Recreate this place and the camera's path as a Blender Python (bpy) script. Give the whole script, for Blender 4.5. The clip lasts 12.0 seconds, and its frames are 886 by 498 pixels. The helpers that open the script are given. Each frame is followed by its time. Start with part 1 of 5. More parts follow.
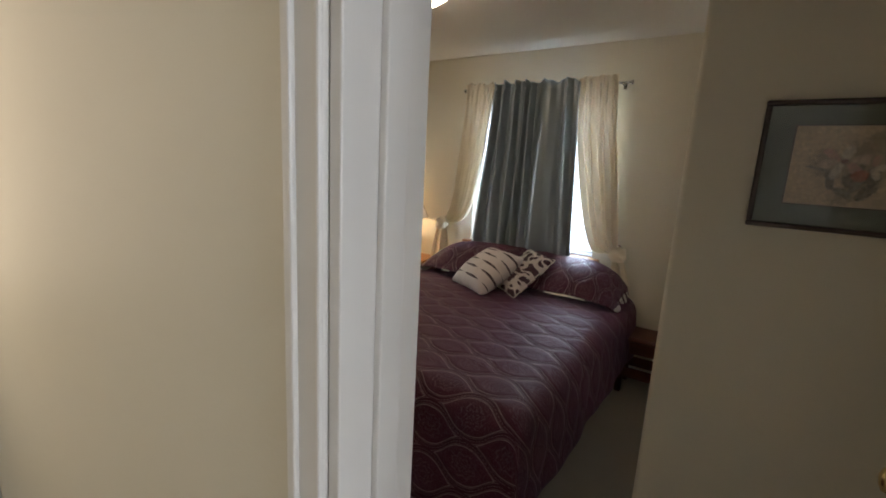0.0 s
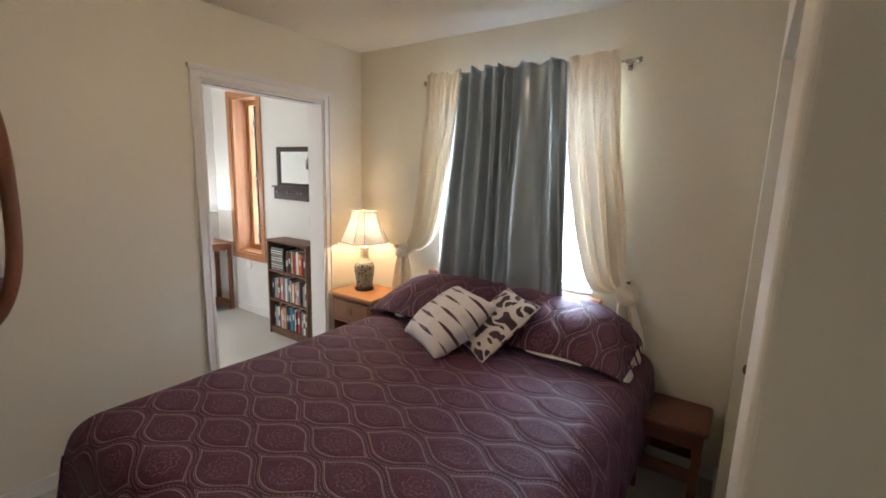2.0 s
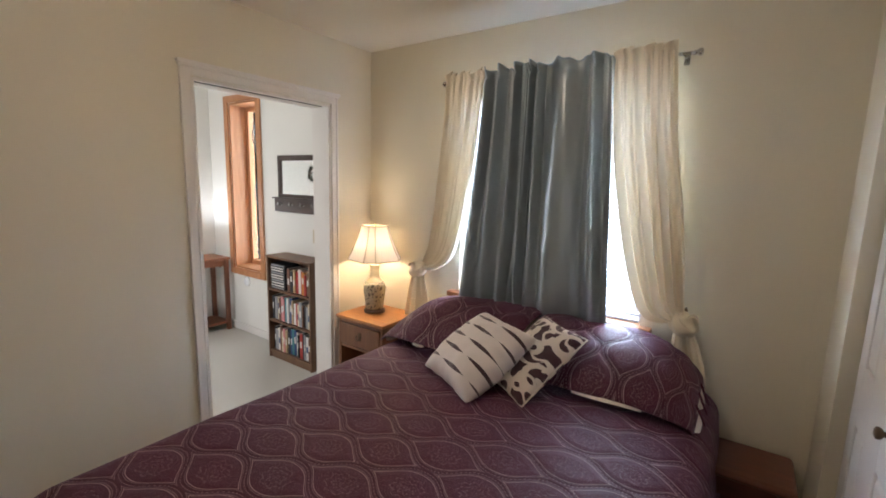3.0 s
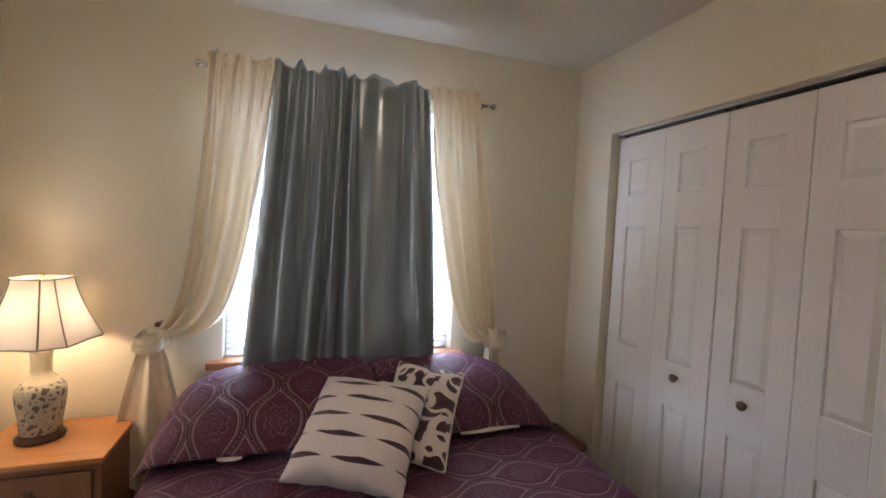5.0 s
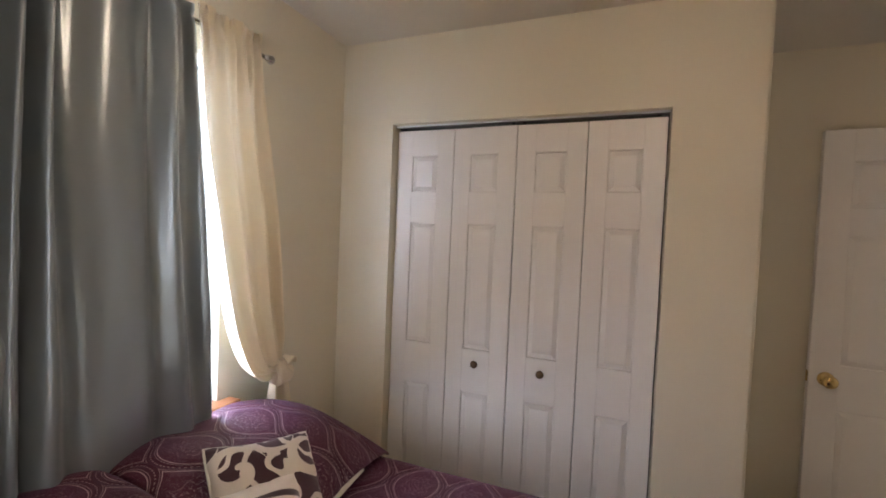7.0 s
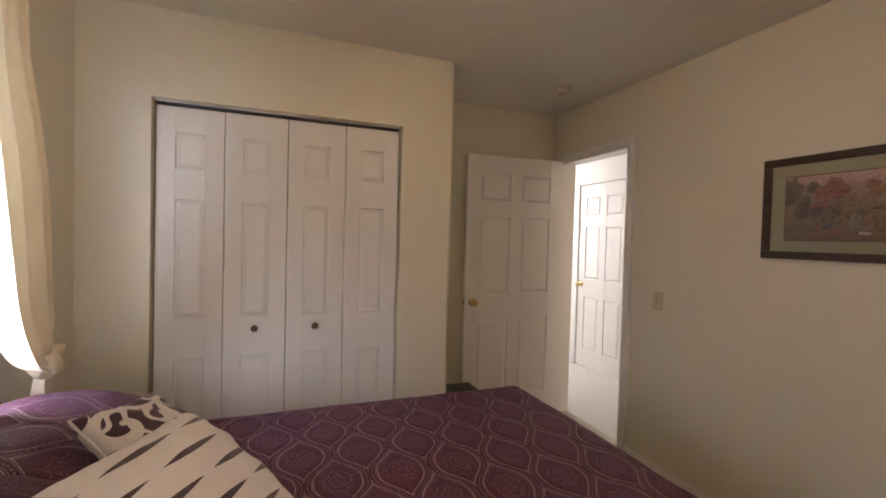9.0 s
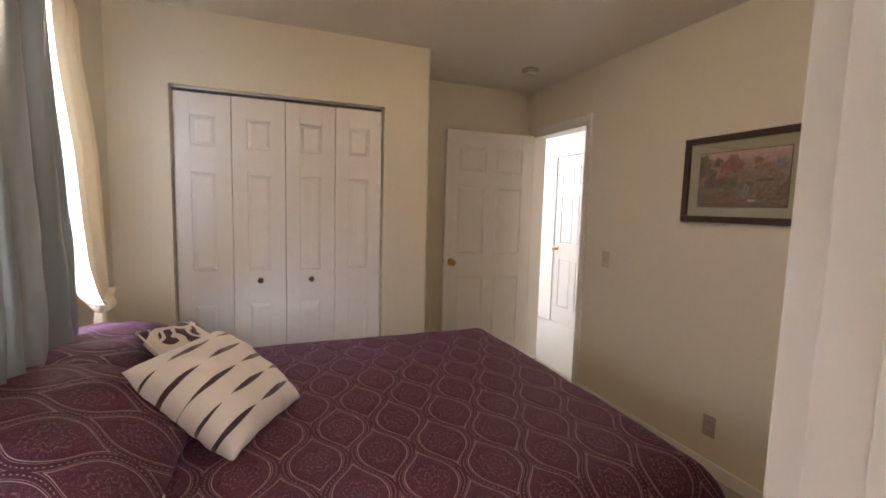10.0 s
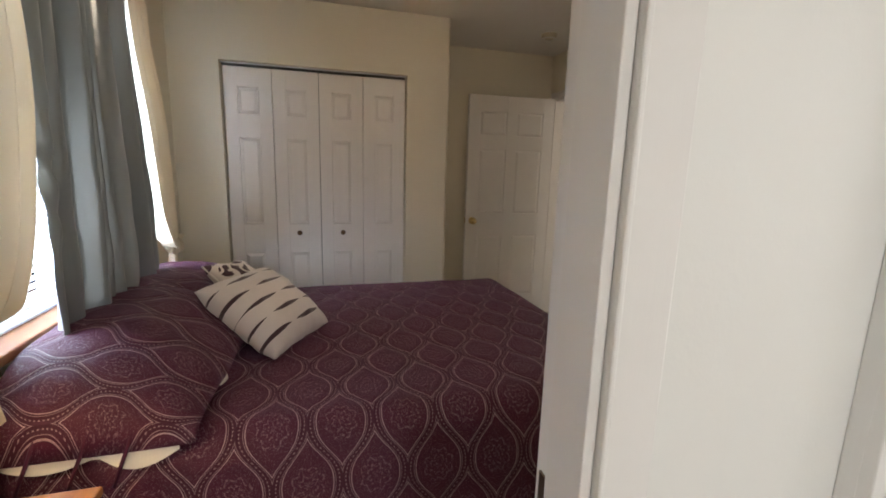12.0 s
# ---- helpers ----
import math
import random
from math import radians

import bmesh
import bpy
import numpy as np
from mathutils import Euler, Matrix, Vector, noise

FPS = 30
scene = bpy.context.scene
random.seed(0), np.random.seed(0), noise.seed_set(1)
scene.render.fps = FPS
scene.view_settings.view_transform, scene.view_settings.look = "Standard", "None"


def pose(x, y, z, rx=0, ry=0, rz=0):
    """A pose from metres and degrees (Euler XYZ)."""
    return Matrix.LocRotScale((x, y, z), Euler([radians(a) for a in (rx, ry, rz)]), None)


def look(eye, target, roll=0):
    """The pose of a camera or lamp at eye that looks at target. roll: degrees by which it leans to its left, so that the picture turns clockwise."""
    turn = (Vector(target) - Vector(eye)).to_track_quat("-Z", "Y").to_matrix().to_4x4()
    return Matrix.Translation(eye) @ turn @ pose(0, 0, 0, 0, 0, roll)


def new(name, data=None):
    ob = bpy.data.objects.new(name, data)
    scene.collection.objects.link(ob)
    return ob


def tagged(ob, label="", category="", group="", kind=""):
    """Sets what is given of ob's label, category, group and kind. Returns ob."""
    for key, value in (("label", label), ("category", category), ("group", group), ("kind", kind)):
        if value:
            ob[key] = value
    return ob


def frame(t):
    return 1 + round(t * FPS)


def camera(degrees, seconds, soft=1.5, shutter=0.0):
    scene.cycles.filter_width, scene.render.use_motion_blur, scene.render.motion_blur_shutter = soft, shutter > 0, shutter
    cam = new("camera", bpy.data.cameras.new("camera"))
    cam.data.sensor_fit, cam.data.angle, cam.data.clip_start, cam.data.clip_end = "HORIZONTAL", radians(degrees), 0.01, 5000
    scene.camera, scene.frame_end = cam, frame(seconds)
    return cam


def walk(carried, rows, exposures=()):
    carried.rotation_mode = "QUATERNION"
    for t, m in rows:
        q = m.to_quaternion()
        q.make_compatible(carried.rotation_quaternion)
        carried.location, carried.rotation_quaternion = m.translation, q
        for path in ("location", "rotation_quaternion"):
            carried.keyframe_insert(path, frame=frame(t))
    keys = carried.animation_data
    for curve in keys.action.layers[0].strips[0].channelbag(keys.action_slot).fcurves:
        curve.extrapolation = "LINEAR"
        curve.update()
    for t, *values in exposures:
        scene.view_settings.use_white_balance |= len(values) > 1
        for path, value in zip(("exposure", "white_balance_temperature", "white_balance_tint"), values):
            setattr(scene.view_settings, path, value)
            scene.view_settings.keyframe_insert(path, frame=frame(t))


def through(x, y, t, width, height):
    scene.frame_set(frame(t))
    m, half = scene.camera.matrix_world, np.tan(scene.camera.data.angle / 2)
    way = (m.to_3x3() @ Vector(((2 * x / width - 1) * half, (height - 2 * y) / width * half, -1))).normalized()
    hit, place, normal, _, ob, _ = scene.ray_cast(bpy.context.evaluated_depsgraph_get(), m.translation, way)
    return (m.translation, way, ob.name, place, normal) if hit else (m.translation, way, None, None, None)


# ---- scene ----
cam = camera(91.2, 12.0, soft=1.8)
PATH = [
    (0, (0.197, -0.402, 1.517), (-0.898, 1.227, 1.135), 3.1),
    (0.3, (0.172, -0.215, 1.531), (-0.822, 1.481, 1.168), 3.2),
    (0.5, (0.143, -0.111, 1.531), (-0.841, 1.593, 1.176), 3.0),
    (0.7, (0.13, -0.004, 1.538), (-0.885, 1.679, 1.167), 2.3),
    (1, (0.058, 0.16, 1.536), (-0.946, 1.856, 1.191), 2.3),
    (1.5, (0.013, 0.389, 1.539), (-1.046, 2.05, 1.194), 1.9),
    (2, (-0.006, 0.484, 1.556), (-1.133, 2.099, 1.209), 1.7),
    (2.5, (-0.085, 0.606, 1.558), (-1.252, 2.196, 1.228), 1.8),
    (2.7, (-0.155, 0.635, 1.561), (-1.329, 2.221, 1.238), 1.5),
    (4.3, (-1.143, 0.76, 1.506), (-1.261, 2.752, 1.375), 3.1),
    (4.5, (-1.25, 0.753, 1.506), (-1.118, 2.745, 1.39), 3.0),
    (5, (-1.486, 0.844, 1.499), (-0.846, 2.737, 1.409), 2.8),
    (5.5, (-1.676, 0.975, 1.503), (-0.651, 2.691, 1.436), 2.7),
    (6, (-1.822, 1.159, 1.464), (-0.348, 2.509, 1.424), 2.6),
    (6.5, (-1.841, 1.434, 1.465), (-0.128, 2.466, 1.426), 2.7),
    (7, (-1.846, 1.668, 1.506), (0.009, 2.414, 1.439), 2.4),
    (7.5, (-1.895, 1.911, 1.492), (0.086, 2.178, 1.425), 2.7),
    (7.7, (-1.9, 2.047, 1.484), (0.099, 2.09, 1.427), 2.4),
    (9.5, (-2.612, 2.164, 1.390), (-0.766, 1.378, 1.314), 1.6),
    (10, (-2.810, 2.175, 1.394), (-0.945, 1.447, 1.201), 1.6),
    (10.5, (-2.962, 2.193, 1.388), (-1.089, 1.548, 1.11), 1.4),
    (11, (-3.056, 2.24, 1.371), (-1.181, 1.637, 1.026), 1.5),
    (11.5, (-3.086, 2.219, 1.37), (-1.2, 1.666, 1.001), 1.5),
    (12, (-3.157, 2.116, 1.383), (-1.266, 1.574, 1.023), 1.6),
]
EXPOSURES = [
    (0.0, -0.30, 6500, 11), (0.6, 0.06, 6900, 16), (1.5, 0.36, 6350, 14), (2.5, 0.38, 6200, 13), (4.5, 0.0, 6350, 18), (5.5, 0.02, 6350, 18), (6.5, 0.14, 6500, 18),
    (7.0, 0.34, 6600, 18), (7.7, 0.34, 6800, 19), (9.5, 0.22, 7300, 21), (10.0, 0.46, 7000, 19), (10.5, 0.42, 6700, 18), (11.0, 0.12, 6650, 16), (12.0, -0.06, 6650, 13),
]
walk(cam, [(t, look(eye, target, roll)) for t, eye, target, roll in PATH], EXPOSURES)

# ---- light ----
world = bpy.data.worlds.new("sky")
scene.world = world
world.use_nodes = True
wn = world.node_tree
sky = wn.nodes.new("ShaderNodeTexSky")
sky.sky_type, sky.sun_disc = "NISHITA", False
sky.sun_elevation, sky.sun_rotation = radians(40), radians(150)
wn.links.new(sky.outputs[0], wn.nodes["Background"].inputs[0])
wn.nodes["Background"].inputs[1].default_value = 0.12


def lamp(name, kind, m, power, colour, **more):
    data = bpy.data.lights.new(name, kind)
    data.energy, data.color = power, colour
    ob = new(name, data)
    ob.matrix_world = m
    if kind == "AREA":
        data.shape, data.size, data.size_y = "RECTANGLE", more["w"], more["h"]
    elif kind == "SUN":
        data.angle = more["angle"]
    else:
        data.shadow_soft_size = more["r"]
    return ob


lamp("sun", "SUN", look((6, -10, 12), (0, 0, 0)), 3.0, (1, 0.95, 0.87), angle=radians(0.5))
# sky light standing in the two seen window openings, with unseen fills added
lamp("bedroom_window_daylight", "AREA", look((-1.24, 3.17, 1.5), (-1.24, 0, 1.3)), 150, (0.66, 0.80, 1.0), w=1.08, h=1.22)
# south and west fills: lamps in unseen openings, added to brighten both rooms
lamp("sunroom_south_fill", "AREA", look((-3.9, -1.08, 1.5), (-3.9, 3, 1.2)), 20, (1.0, 0.98, 0.97), w=1.5, h=1.5)
lamp("sunroom_west_fill", "AREA", look((-5.70, 1.54, 1.38), (0, 2.2, 1.1)), 20, (0.93, 0.96, 1.0), w=0.46, h=1.7)
lamp("sunroom_narrow_daylight", "AREA", look((-4.265, 3.34, 1.45), (-4.265, 0, 1.2)), 26, (0.9, 0.95, 1.0), w=0.44, h=1.55)
# unseen lamps before the solid hall ends, added to brighten the hall
lamp("hall_fill", "AREA", look((3.16, -0.6, 1.4), (0, -0.6, 1.0)), 52, (0.78, 0.86, 1.0), w=0.8, h=1.8)
lamp("hall_west_fill", "AREA", look((-1.96, -0.6, 1.4), (0, -0.6, 1.2)), 10, (1.0, 0.84, 0.66), w=0.8, h=1.6)
# bulbs
lamp("table_lamp_bulb", "POINT", pose(-2.37, 2.82, 1.12), 5.4, (1.0, 0.77, 0.50), r=0.045)
lamp("console_lamp_bulb", "POINT", pose(-4.68, 2.62, 1.13), 5, (0.9, 0.95, 1.0), r=0.03)

# ---- materials ----
class Nodes:
    """A few short ways to wire a node material."""

    def __init__(self, name):
        self.mat = bpy.data.materials.new(name)
        self.mat.use_nodes = True
        self.tree = self.mat.node_tree
        self.bsdf = self.tree.nodes["Principled BSDF"]
        self.out = self.tree.nodes["Material Output"]

    def node(self, kind, **inputs):
        n = self.tree.nodes.new(kind)
        for k, v in inputs.items():
            self.plug(v, n.inputs[k.replace("_", " ")])
        return n

    def plug(self, v, socket):
        if hasattr(v, "is_output"):
            self.tree.links.new(v, socket)
        else:
            socket.default_value = v

    def math(self, op, a, b=0.0, c=0.0):
        n = self.tree.nodes.new("ShaderNodeMath")
        n.operation = op
        for v, s in zip((a, b, c), n.inputs):
            self.plug(v, s)
        return n.outputs[0]

    def ramp(self, fac, stops):
        n = self.tree.nodes.new("ShaderNodeValToRGB")
        while len(n.color_ramp.elements) < len(stops):
            n.color_ramp.elements.new(0.5)
        for e, (p, c) in zip(n.color_ramp.elements, stops):
            e.position, e.color = p, (*c, 1) if len(c) == 3 else c
        self.plug(fac, n.inputs[0])
        return n.outputs[0]

    def mix(self, fac, a, b):
        n = self.tree.nodes.new("ShaderNodeMix")
        n.data_type = "RGBA"
        self.plug(fac, n.inputs[0])
        for v, s in ((a, n.inputs[6]), (b, n.inputs[7])):
            self.plug((*v, 1) if isinstance(v, tuple) and len(v) == 3 else v, s)
        return n.outputs[2]

    def coords(self, which="Object", scale=(1, 1, 1)):
        tc = self.tree.nodes.new("ShaderNodeTexCoord")
        mp = self.tree.nodes.new("ShaderNodeMapping")
        mp.inputs["Scale"].default_value = scale
        self.tree.links.new(tc.outputs[which], mp.inputs[0])
        return mp.outputs[0]

    def noise(self, vec, scale, detail=3.0, rough=0.5):
        n = self.node("ShaderNodeTexNoise", Vector=vec, Scale=scale, Detail=detail, Roughness=rough)
        return n.outputs[0]

    def bump(self, height, strength, distance=0.01):
        n = self.node("ShaderNodeBump", Height=height, Strength=strength, Distance=distance)
        self.tree.links.new(n.outputs[0], self.bsdf.inputs["Normal"])
        return n

    def set(self, **inputs):
        for k, v in inputs.items():
            v = (*v, 1) if isinstance(v, tuple) and len(v) == 3 else v
            self.plug(v, self.bsdf.inputs[k.replace("_", " ")])
        return self


def shade(c, f):
    return tuple(min(1, x * f) for x in c)


def plaster(name, c, bump=0.25, rough=0.6, var=0.05, scale=90):
    n = Nodes(name)
    v = n.coords("Object")
    big, fine = n.noise(v, 1.3, 4), n.noise(v, scale, 4)
    n.set(Base_Color=n.mix(big, shade(c, 1 - var), shade(c, 1 + var)), Roughness=rough)
    n.bump(fine, bump, 0.004)
    return n.mat


def paint(name, c, rough=0.4, bump=0.08):
    n = Nodes(name)
    v = n.coords("Object")
    n.set(Base_Color=n.mix(n.noise(v, 5, 4), shade(c, 0.95), shade(c, 1.03)), Roughness=n.ramp(n.noise(v, 12), [(0.3, (rough - 0.06,) * 3), (0.7, (rough + 0.1,) * 3)]))
    n.bump(n.noise(n.coords("Object", (60, 60, 4)), 3, 4), bump, 0.002)
    return n.mat


def wood(name, dark, light, rough=0.4, along="z", scale=1.0):
    n = Nodes(name)
    k = {"x": (1.2, 14, 14), "y": (14, 1.2, 14), "z": (14, 14, 1.2)}[along]
    v = n.coords("Object", tuple(scale * a for a in k))
    grain = n.noise(v, 2.2, 6, 0.65)
    fine = n.noise(n.coords("Object", tuple(scale * a * 4 for a in k)), 4, 3)
    col = n.ramp(grain, [(0.3, dark), (0.52, tuple((a + b) / 2 for a, b in zip(dark, light))), (0.7, light)])
    info = n.tree.nodes.new("ShaderNodeObjectInfo")
    col = n.mix(n.math("MULTIPLY", info.outputs["Random"], 0.25), col, shade(light, 0.8))
    n.set(Base_Color=n.mix(n.math("MULTIPLY", fine, 0.35), col, shade(dark, 0.7)), Roughness=n.ramp(grain, [(0.2, (rough,) * 3), (0.8, (rough + 0.15,) * 3)]))
    n.bump(fine, 0.12, 0.002)
    return n.mat


def metal(name, c, rough=0.25):
    n = Nodes(name)
    v = n.coords("Object")
    n.set(Base_Color=n.mix(n.noise(v, 60), shade(c, 0.85), c), Metallic=1.0, Roughness=n.ramp(n.noise(v, 30), [(0.3, (rough * 0.8,) * 3), (0.8, (rough * 1.4,) * 3)]))
    return n.mat


def cloth(name, c, rough=0.85, weave=900, var=0.06, bump=0.3, through=0.0, sheen=0.0):
    n = Nodes(name)
    v = n.coords("Object")
    col = n.mix(n.noise(v, 7, 5), shade(c, 1 - var), shade(c, 1 + var))
    n.set(Base_Color=col, Roughness=rough, Sheen_Weight=sheen)
    n.bump(n.noise(v, weave, 2), bump, 0.002)
    if through:
        tr = n.node("ShaderNodeBsdfTranslucent", Color=col)
        mx = n.node("ShaderNodeMixShader", Fac=through)
        n.tree.links.new(n.bsdf.outputs[0], mx.inputs[1])
        n.tree.links.new(tr.outputs[0], mx.inputs[2])
        n.tree.links.new(mx.outputs[0], n.out.inputs[0])
    return n.mat


def satin(name, c):
    """Woven satin: vertical threads, a soft metallic sheen."""
    n = Nodes(name)
    v = n.coords("Object", (1, 1, 0.02))
    thread = n.noise(v, 900, 2)
    blotch = n.noise(n.coords("Object", (6, 6, 1.5)), 1.6, 4)
    n.set(Base_Color=n.mix(blotch, shade(c, 0.92), shade(c, 1.06)), Metallic=0.55, Roughness=n.ramp(blotch, [(0.3, (0.28,) * 3), (0.7, (0.32,) * 3)]), Sheen_Weight=0.08)
    n.bump(thread, 0.04, 0.002)
    return n.mat


def carpet(name, c):
    n = Nodes(name)
    v = n.coords("Object")
    tuft = n.noise(v, 260, 3, 0.7)
    patch = n.noise(v, 3.5, 5, 0.6)
    col = n.mix(tuft, shade(c, 0.72), shade(c, 1.15))
    n.set(Base_Color=n.mix(n.math("MULTIPLY", patch, 0.35), col, shade(c, 0.82)), Roughness=0.97)
    n.bump(tuft, 0.8, 0.01)
    return n.mat


def glass(name, rough=0.0, tint=(1, 1, 1)):
    n = Nodes(name)
    g = n.node("ShaderNodeBsdfGlossy", Roughness=rough, Color=(1, 1, 1, 1))
    t = n.node("ShaderNodeBsdfTransparent", Color=(*tint, 1))
    lw = n.node("ShaderNodeFresnel", IOR=1.45)
    mx = n.node("ShaderNodeMixShader", Fac=lw.outputs[0])
    n.tree.links.new(t.outputs[0], mx.inputs[1])
    n.tree.links.new(g.outputs[0], mx.inputs[2])
    n.tree.links.new(mx.outputs[0], n.out.inputs[0])
    return n.mat


def quilt_material(name):
    """Maroon jacquard: pointed ogee cells in double lines with dotted seams and a speckled flower in each cell."""
    n = Nodes(name)
    uv = n.tree.nodes.new("ShaderNodeUVMap")
    wob = n.node("ShaderNodeTexNoise", Vector=uv.outputs[0], Scale=6.0)
    sep = n.tree.nodes.new("ShaderNodeSeparateXYZ")
    n.tree.links.new(uv.outputs[0], sep.inputs[0])
    wv = n.math("MULTIPLY", n.math("SUBTRACT", wob.outputs[0], 0.5), 0.02)
    u = n.math("ADD", n.math("DIVIDE", sep.outputs[0], 0.352), n.math("MULTIPLY", wv, 2.0))
    v = n.math("ADD", n.math("DIVIDE", sep.outputs[1], 0.1965), wv)
    turn = n.math("MULTIPLY", u, 2 * math.pi)
    wave = n.math("MULTIPLY", n.math("SUBTRACT", n.math("COSINE", turn), n.math("MULTIPLY", n.math("COSINE", n.math("MULTIPLY", turn, 3.0)), 0.05)), 0.218)

    def dist(centre, sign):
        a = n.math("ADD", n.math("SUBTRACT", v, centre - 0.5), n.math("MULTIPLY", wave, sign))
        return n.math("ABSOLUTE", n.math("SUBTRACT", n.math("FRACT", a), 0.5))

    d = n.math("MINIMUM", dist(0.25, -1.0), dist(0.75, 1.0))

    def line(at, width):
        return n.math("LESS_THAN", n.math("ABSOLUTE", n.math("SUBTRACT", d, at)), width)

    edge = n.math("MAXIMUM", line(0.086, 0.0068), n.math("MULTIPLY", line(0.056, 0.0042), 0.65))
    dots = n.math("GREATER_THAN", n.math("SINE", n.math("MULTIPLY", u, 190.0)), 0.2)
    dash = n.math("MULTIPLY", n.math("MULTIPLY", line(0.0, 0.008), dots), 0.75)
    inside = n.math("GREATER_THAN", d, 0.115)

    def cell(shift):
        fu = n.math("SUBTRACT", n.math("FRACT", n.math("ADD", u, 0.5 + shift)), 0.5)
        fv = n.math("SUBTRACT", n.math("FRACT", n.math("ADD", v, 0.5 + shift)), 0.5)
        return fu, fv

    (ua, va), (ub, vb) = cell(0.0), cell(0.5)
    first = n.math("LESS_THAN", n.math("ADD", n.math("ABSOLUTE", ua), n.math("ABSOLUTE", va)), 0.5)

    def pick(a, b):
        return n.math("ADD", n.math("MULTIPLY", first, a), n.math("MULTIPLY", n.math("SUBTRACT", 1.0, first), b))

    mx, my = n.math("MULTIPLY", pick(ua, ub), 0.30), n.math("MULTIPLY", pick(va, vb), 0.1965)
    rad = n.math("SQRT", n.math("ADD", n.math("MULTIPLY", mx, mx), n.math("MULTIPLY", my, my)))
    ang = n.math("ARCTAN2", my, mx)
    rose = n.math("ADD", n.math("MULTIPLY", rad, 330.0), n.math("MULTIPLY", n.math("COSINE", n.math("MULTIPLY", ang, 8.0)), 1.6))
    petal = n.math("MULTIPLY", n.math("GREATER_THAN", n.math("SINE", rose), 0.55), n.math("LESS_THAN", rad, 0.055))
    vor = n.node("ShaderNodeTexVoronoi", Vector=uv.outputs[0], Scale=360.0)
    speck = n.math("LESS_THAN", vor.outputs["Distance"], 0.36)
    worn = n.math("GREATER_THAN", n.noise(uv.outputs[0], 170, 3, 0.7), 0.51)
    fill = n.math("MULTIPLY", inside, n.math("MAXIMUM", n.math("MULTIPLY", n.math("MULTIPLY", petal, worn), 0.40), n.math("MULTIPLY", n.math("MULTIPLY", speck, worn), 0.34)))
    gold = n.math("MAXIMUM", n.math("MAXIMUM", edge, dash), fill)
    thread = n.noise(uv.outputs[0], 420, 2)
    gold = n.math("MULTIPLY", gold, n.math("ADD", 0.55, n.math("MULTIPLY", thread, 0.6)))
    base = n.mix(n.noise(uv.outputs[0], 5, 4), (0.062, 0.0085, 0.026), (0.096, 0.0140, 0.042))
    band = n.math("LESS_THAN", d, 0.092)
    base = n.mix(n.math("MULTIPLY", band, 0.35), base, (0.038, 0.005, 0.014))
    # purple sheen tint carries the window's bluish light into the maroon cloth
    n.set(Base_Color=n.mix(n.math("MULTIPLY", gold, 0.90), base, (0.60, 0.44, 0.45)), Roughness=0.58, Sheen_Weight=0.10, Sheen_Roughness=0.35, Sheen_Tint=(0.55, 0.38, 0.85, 1), Specular_IOR_Level=0.36)
    puff = n.math("MULTIPLY", n.math("MINIMUM", d, 0.2), 4.0)
    height = n.math("ADD", n.math("ADD", puff, n.math("MULTIPLY", gold, 0.25)), n.math("ADD", n.math("MULTIPLY", n.noise(uv.outputs[0], 300, 2), 0.2), n.math("MULTIPLY", n.noise(uv.outputs[0], 22, 4), 0.55)))
    n.bump(height, 0.85, 0.010)
    return n.mat


M_WALL = plaster("cream_wall", (0.75, 0.695, 0.56), 0.10)
M_WALL2 = plaster("sunroom_wall", (0.80, 0.785, 0.735), 0.09)
M_CEIL = plaster("ceiling_paint", (0.78, 0.74, 0.66), 0.5, 0.45, 0.04, 45)
M_WHITE = paint("white_trim", (0.80, 0.77, 0.725), 0.35)
M_DOOR = paint("white_door", (0.82, 0.79, 0.75), 0.38)
M_CARPET = carpet("beige_carpet", (0.58, 0.53, 0.44))
# the same carpet with the brighter rooms' daylight put into its colour
M_CARPET_LIT = carpet("beige_carpet_lit", (0.70, 0.675, 0.62))
M_QUILT = quilt_material("maroon_quilt")
M_SATIN = satin("grey_satin", (0.355, 0.41, 0.445))
M_CREAM = cloth("cream_sheer", (0.85, 0.75, 0.57), 0.36, 1200, 0.03, 0.05, 0.045, 0.1)
M_SHEET = cloth("white_sheet", (0.80, 0.77, 0.70), 0.8)
M_BRASS = metal("brass", (0.80, 0.60, 0.28), 0.18)
M_BRONZE = metal("dark_bronze", (0.20, 0.13, 0.08), 0.35)
M_NICKEL = metal("nickel", (0.62, 0.60, 0.57), 0.25)
# black for small pins, and for shade in the pocket slot and closet
M_BLACK = paint("black_gap", (0.02, 0.02, 0.02), 0.6)
M_OAK = wood("honey_oak", (0.42, 0.16, 0.045), (0.62, 0.28, 0.09), 0.28, "x")
# upright-grain honey oak, darkened for the shade below the nightstand top
M_OAK_SHADED = wood("honey_oak_shaded", (0.21, 0.085, 0.035), (0.32, 0.145, 0.065), 0.35, "z")
M_CEDAR = wood("cedar_trim", (0.42, 0.17, 0.07), (0.62, 0.30, 0.14), 0.4, "z")
M_SILL = wood("sill_wood", (0.40, 0.16, 0.07), (0.56, 0.27, 0.13), 0.35, "x")
M_MAHOG = wood("mahogany", (0.09, 0.025, 0.014), (0.19, 0.06, 0.03), 0.35, "x")
M_WALNUT = wood("walnut", (0.11, 0.055, 0.03), (0.22, 0.115, 0.06), 0.4, "z")
M_DARK = wood("dark_frame", (0.035, 0.018, 0.013), (0.075, 0.04, 0.028), 0.3, "x")
M_RED = wood("red_brown_frame", (0.13, 0.045, 0.02), (0.25, 0.09, 0.04), 0.3, "z")
M_GLASS = glass("clear_glass")
M_PLASTIC = paint("ivory_plastic", (0.60, 0.52, 0.37), 0.3, 0.02)
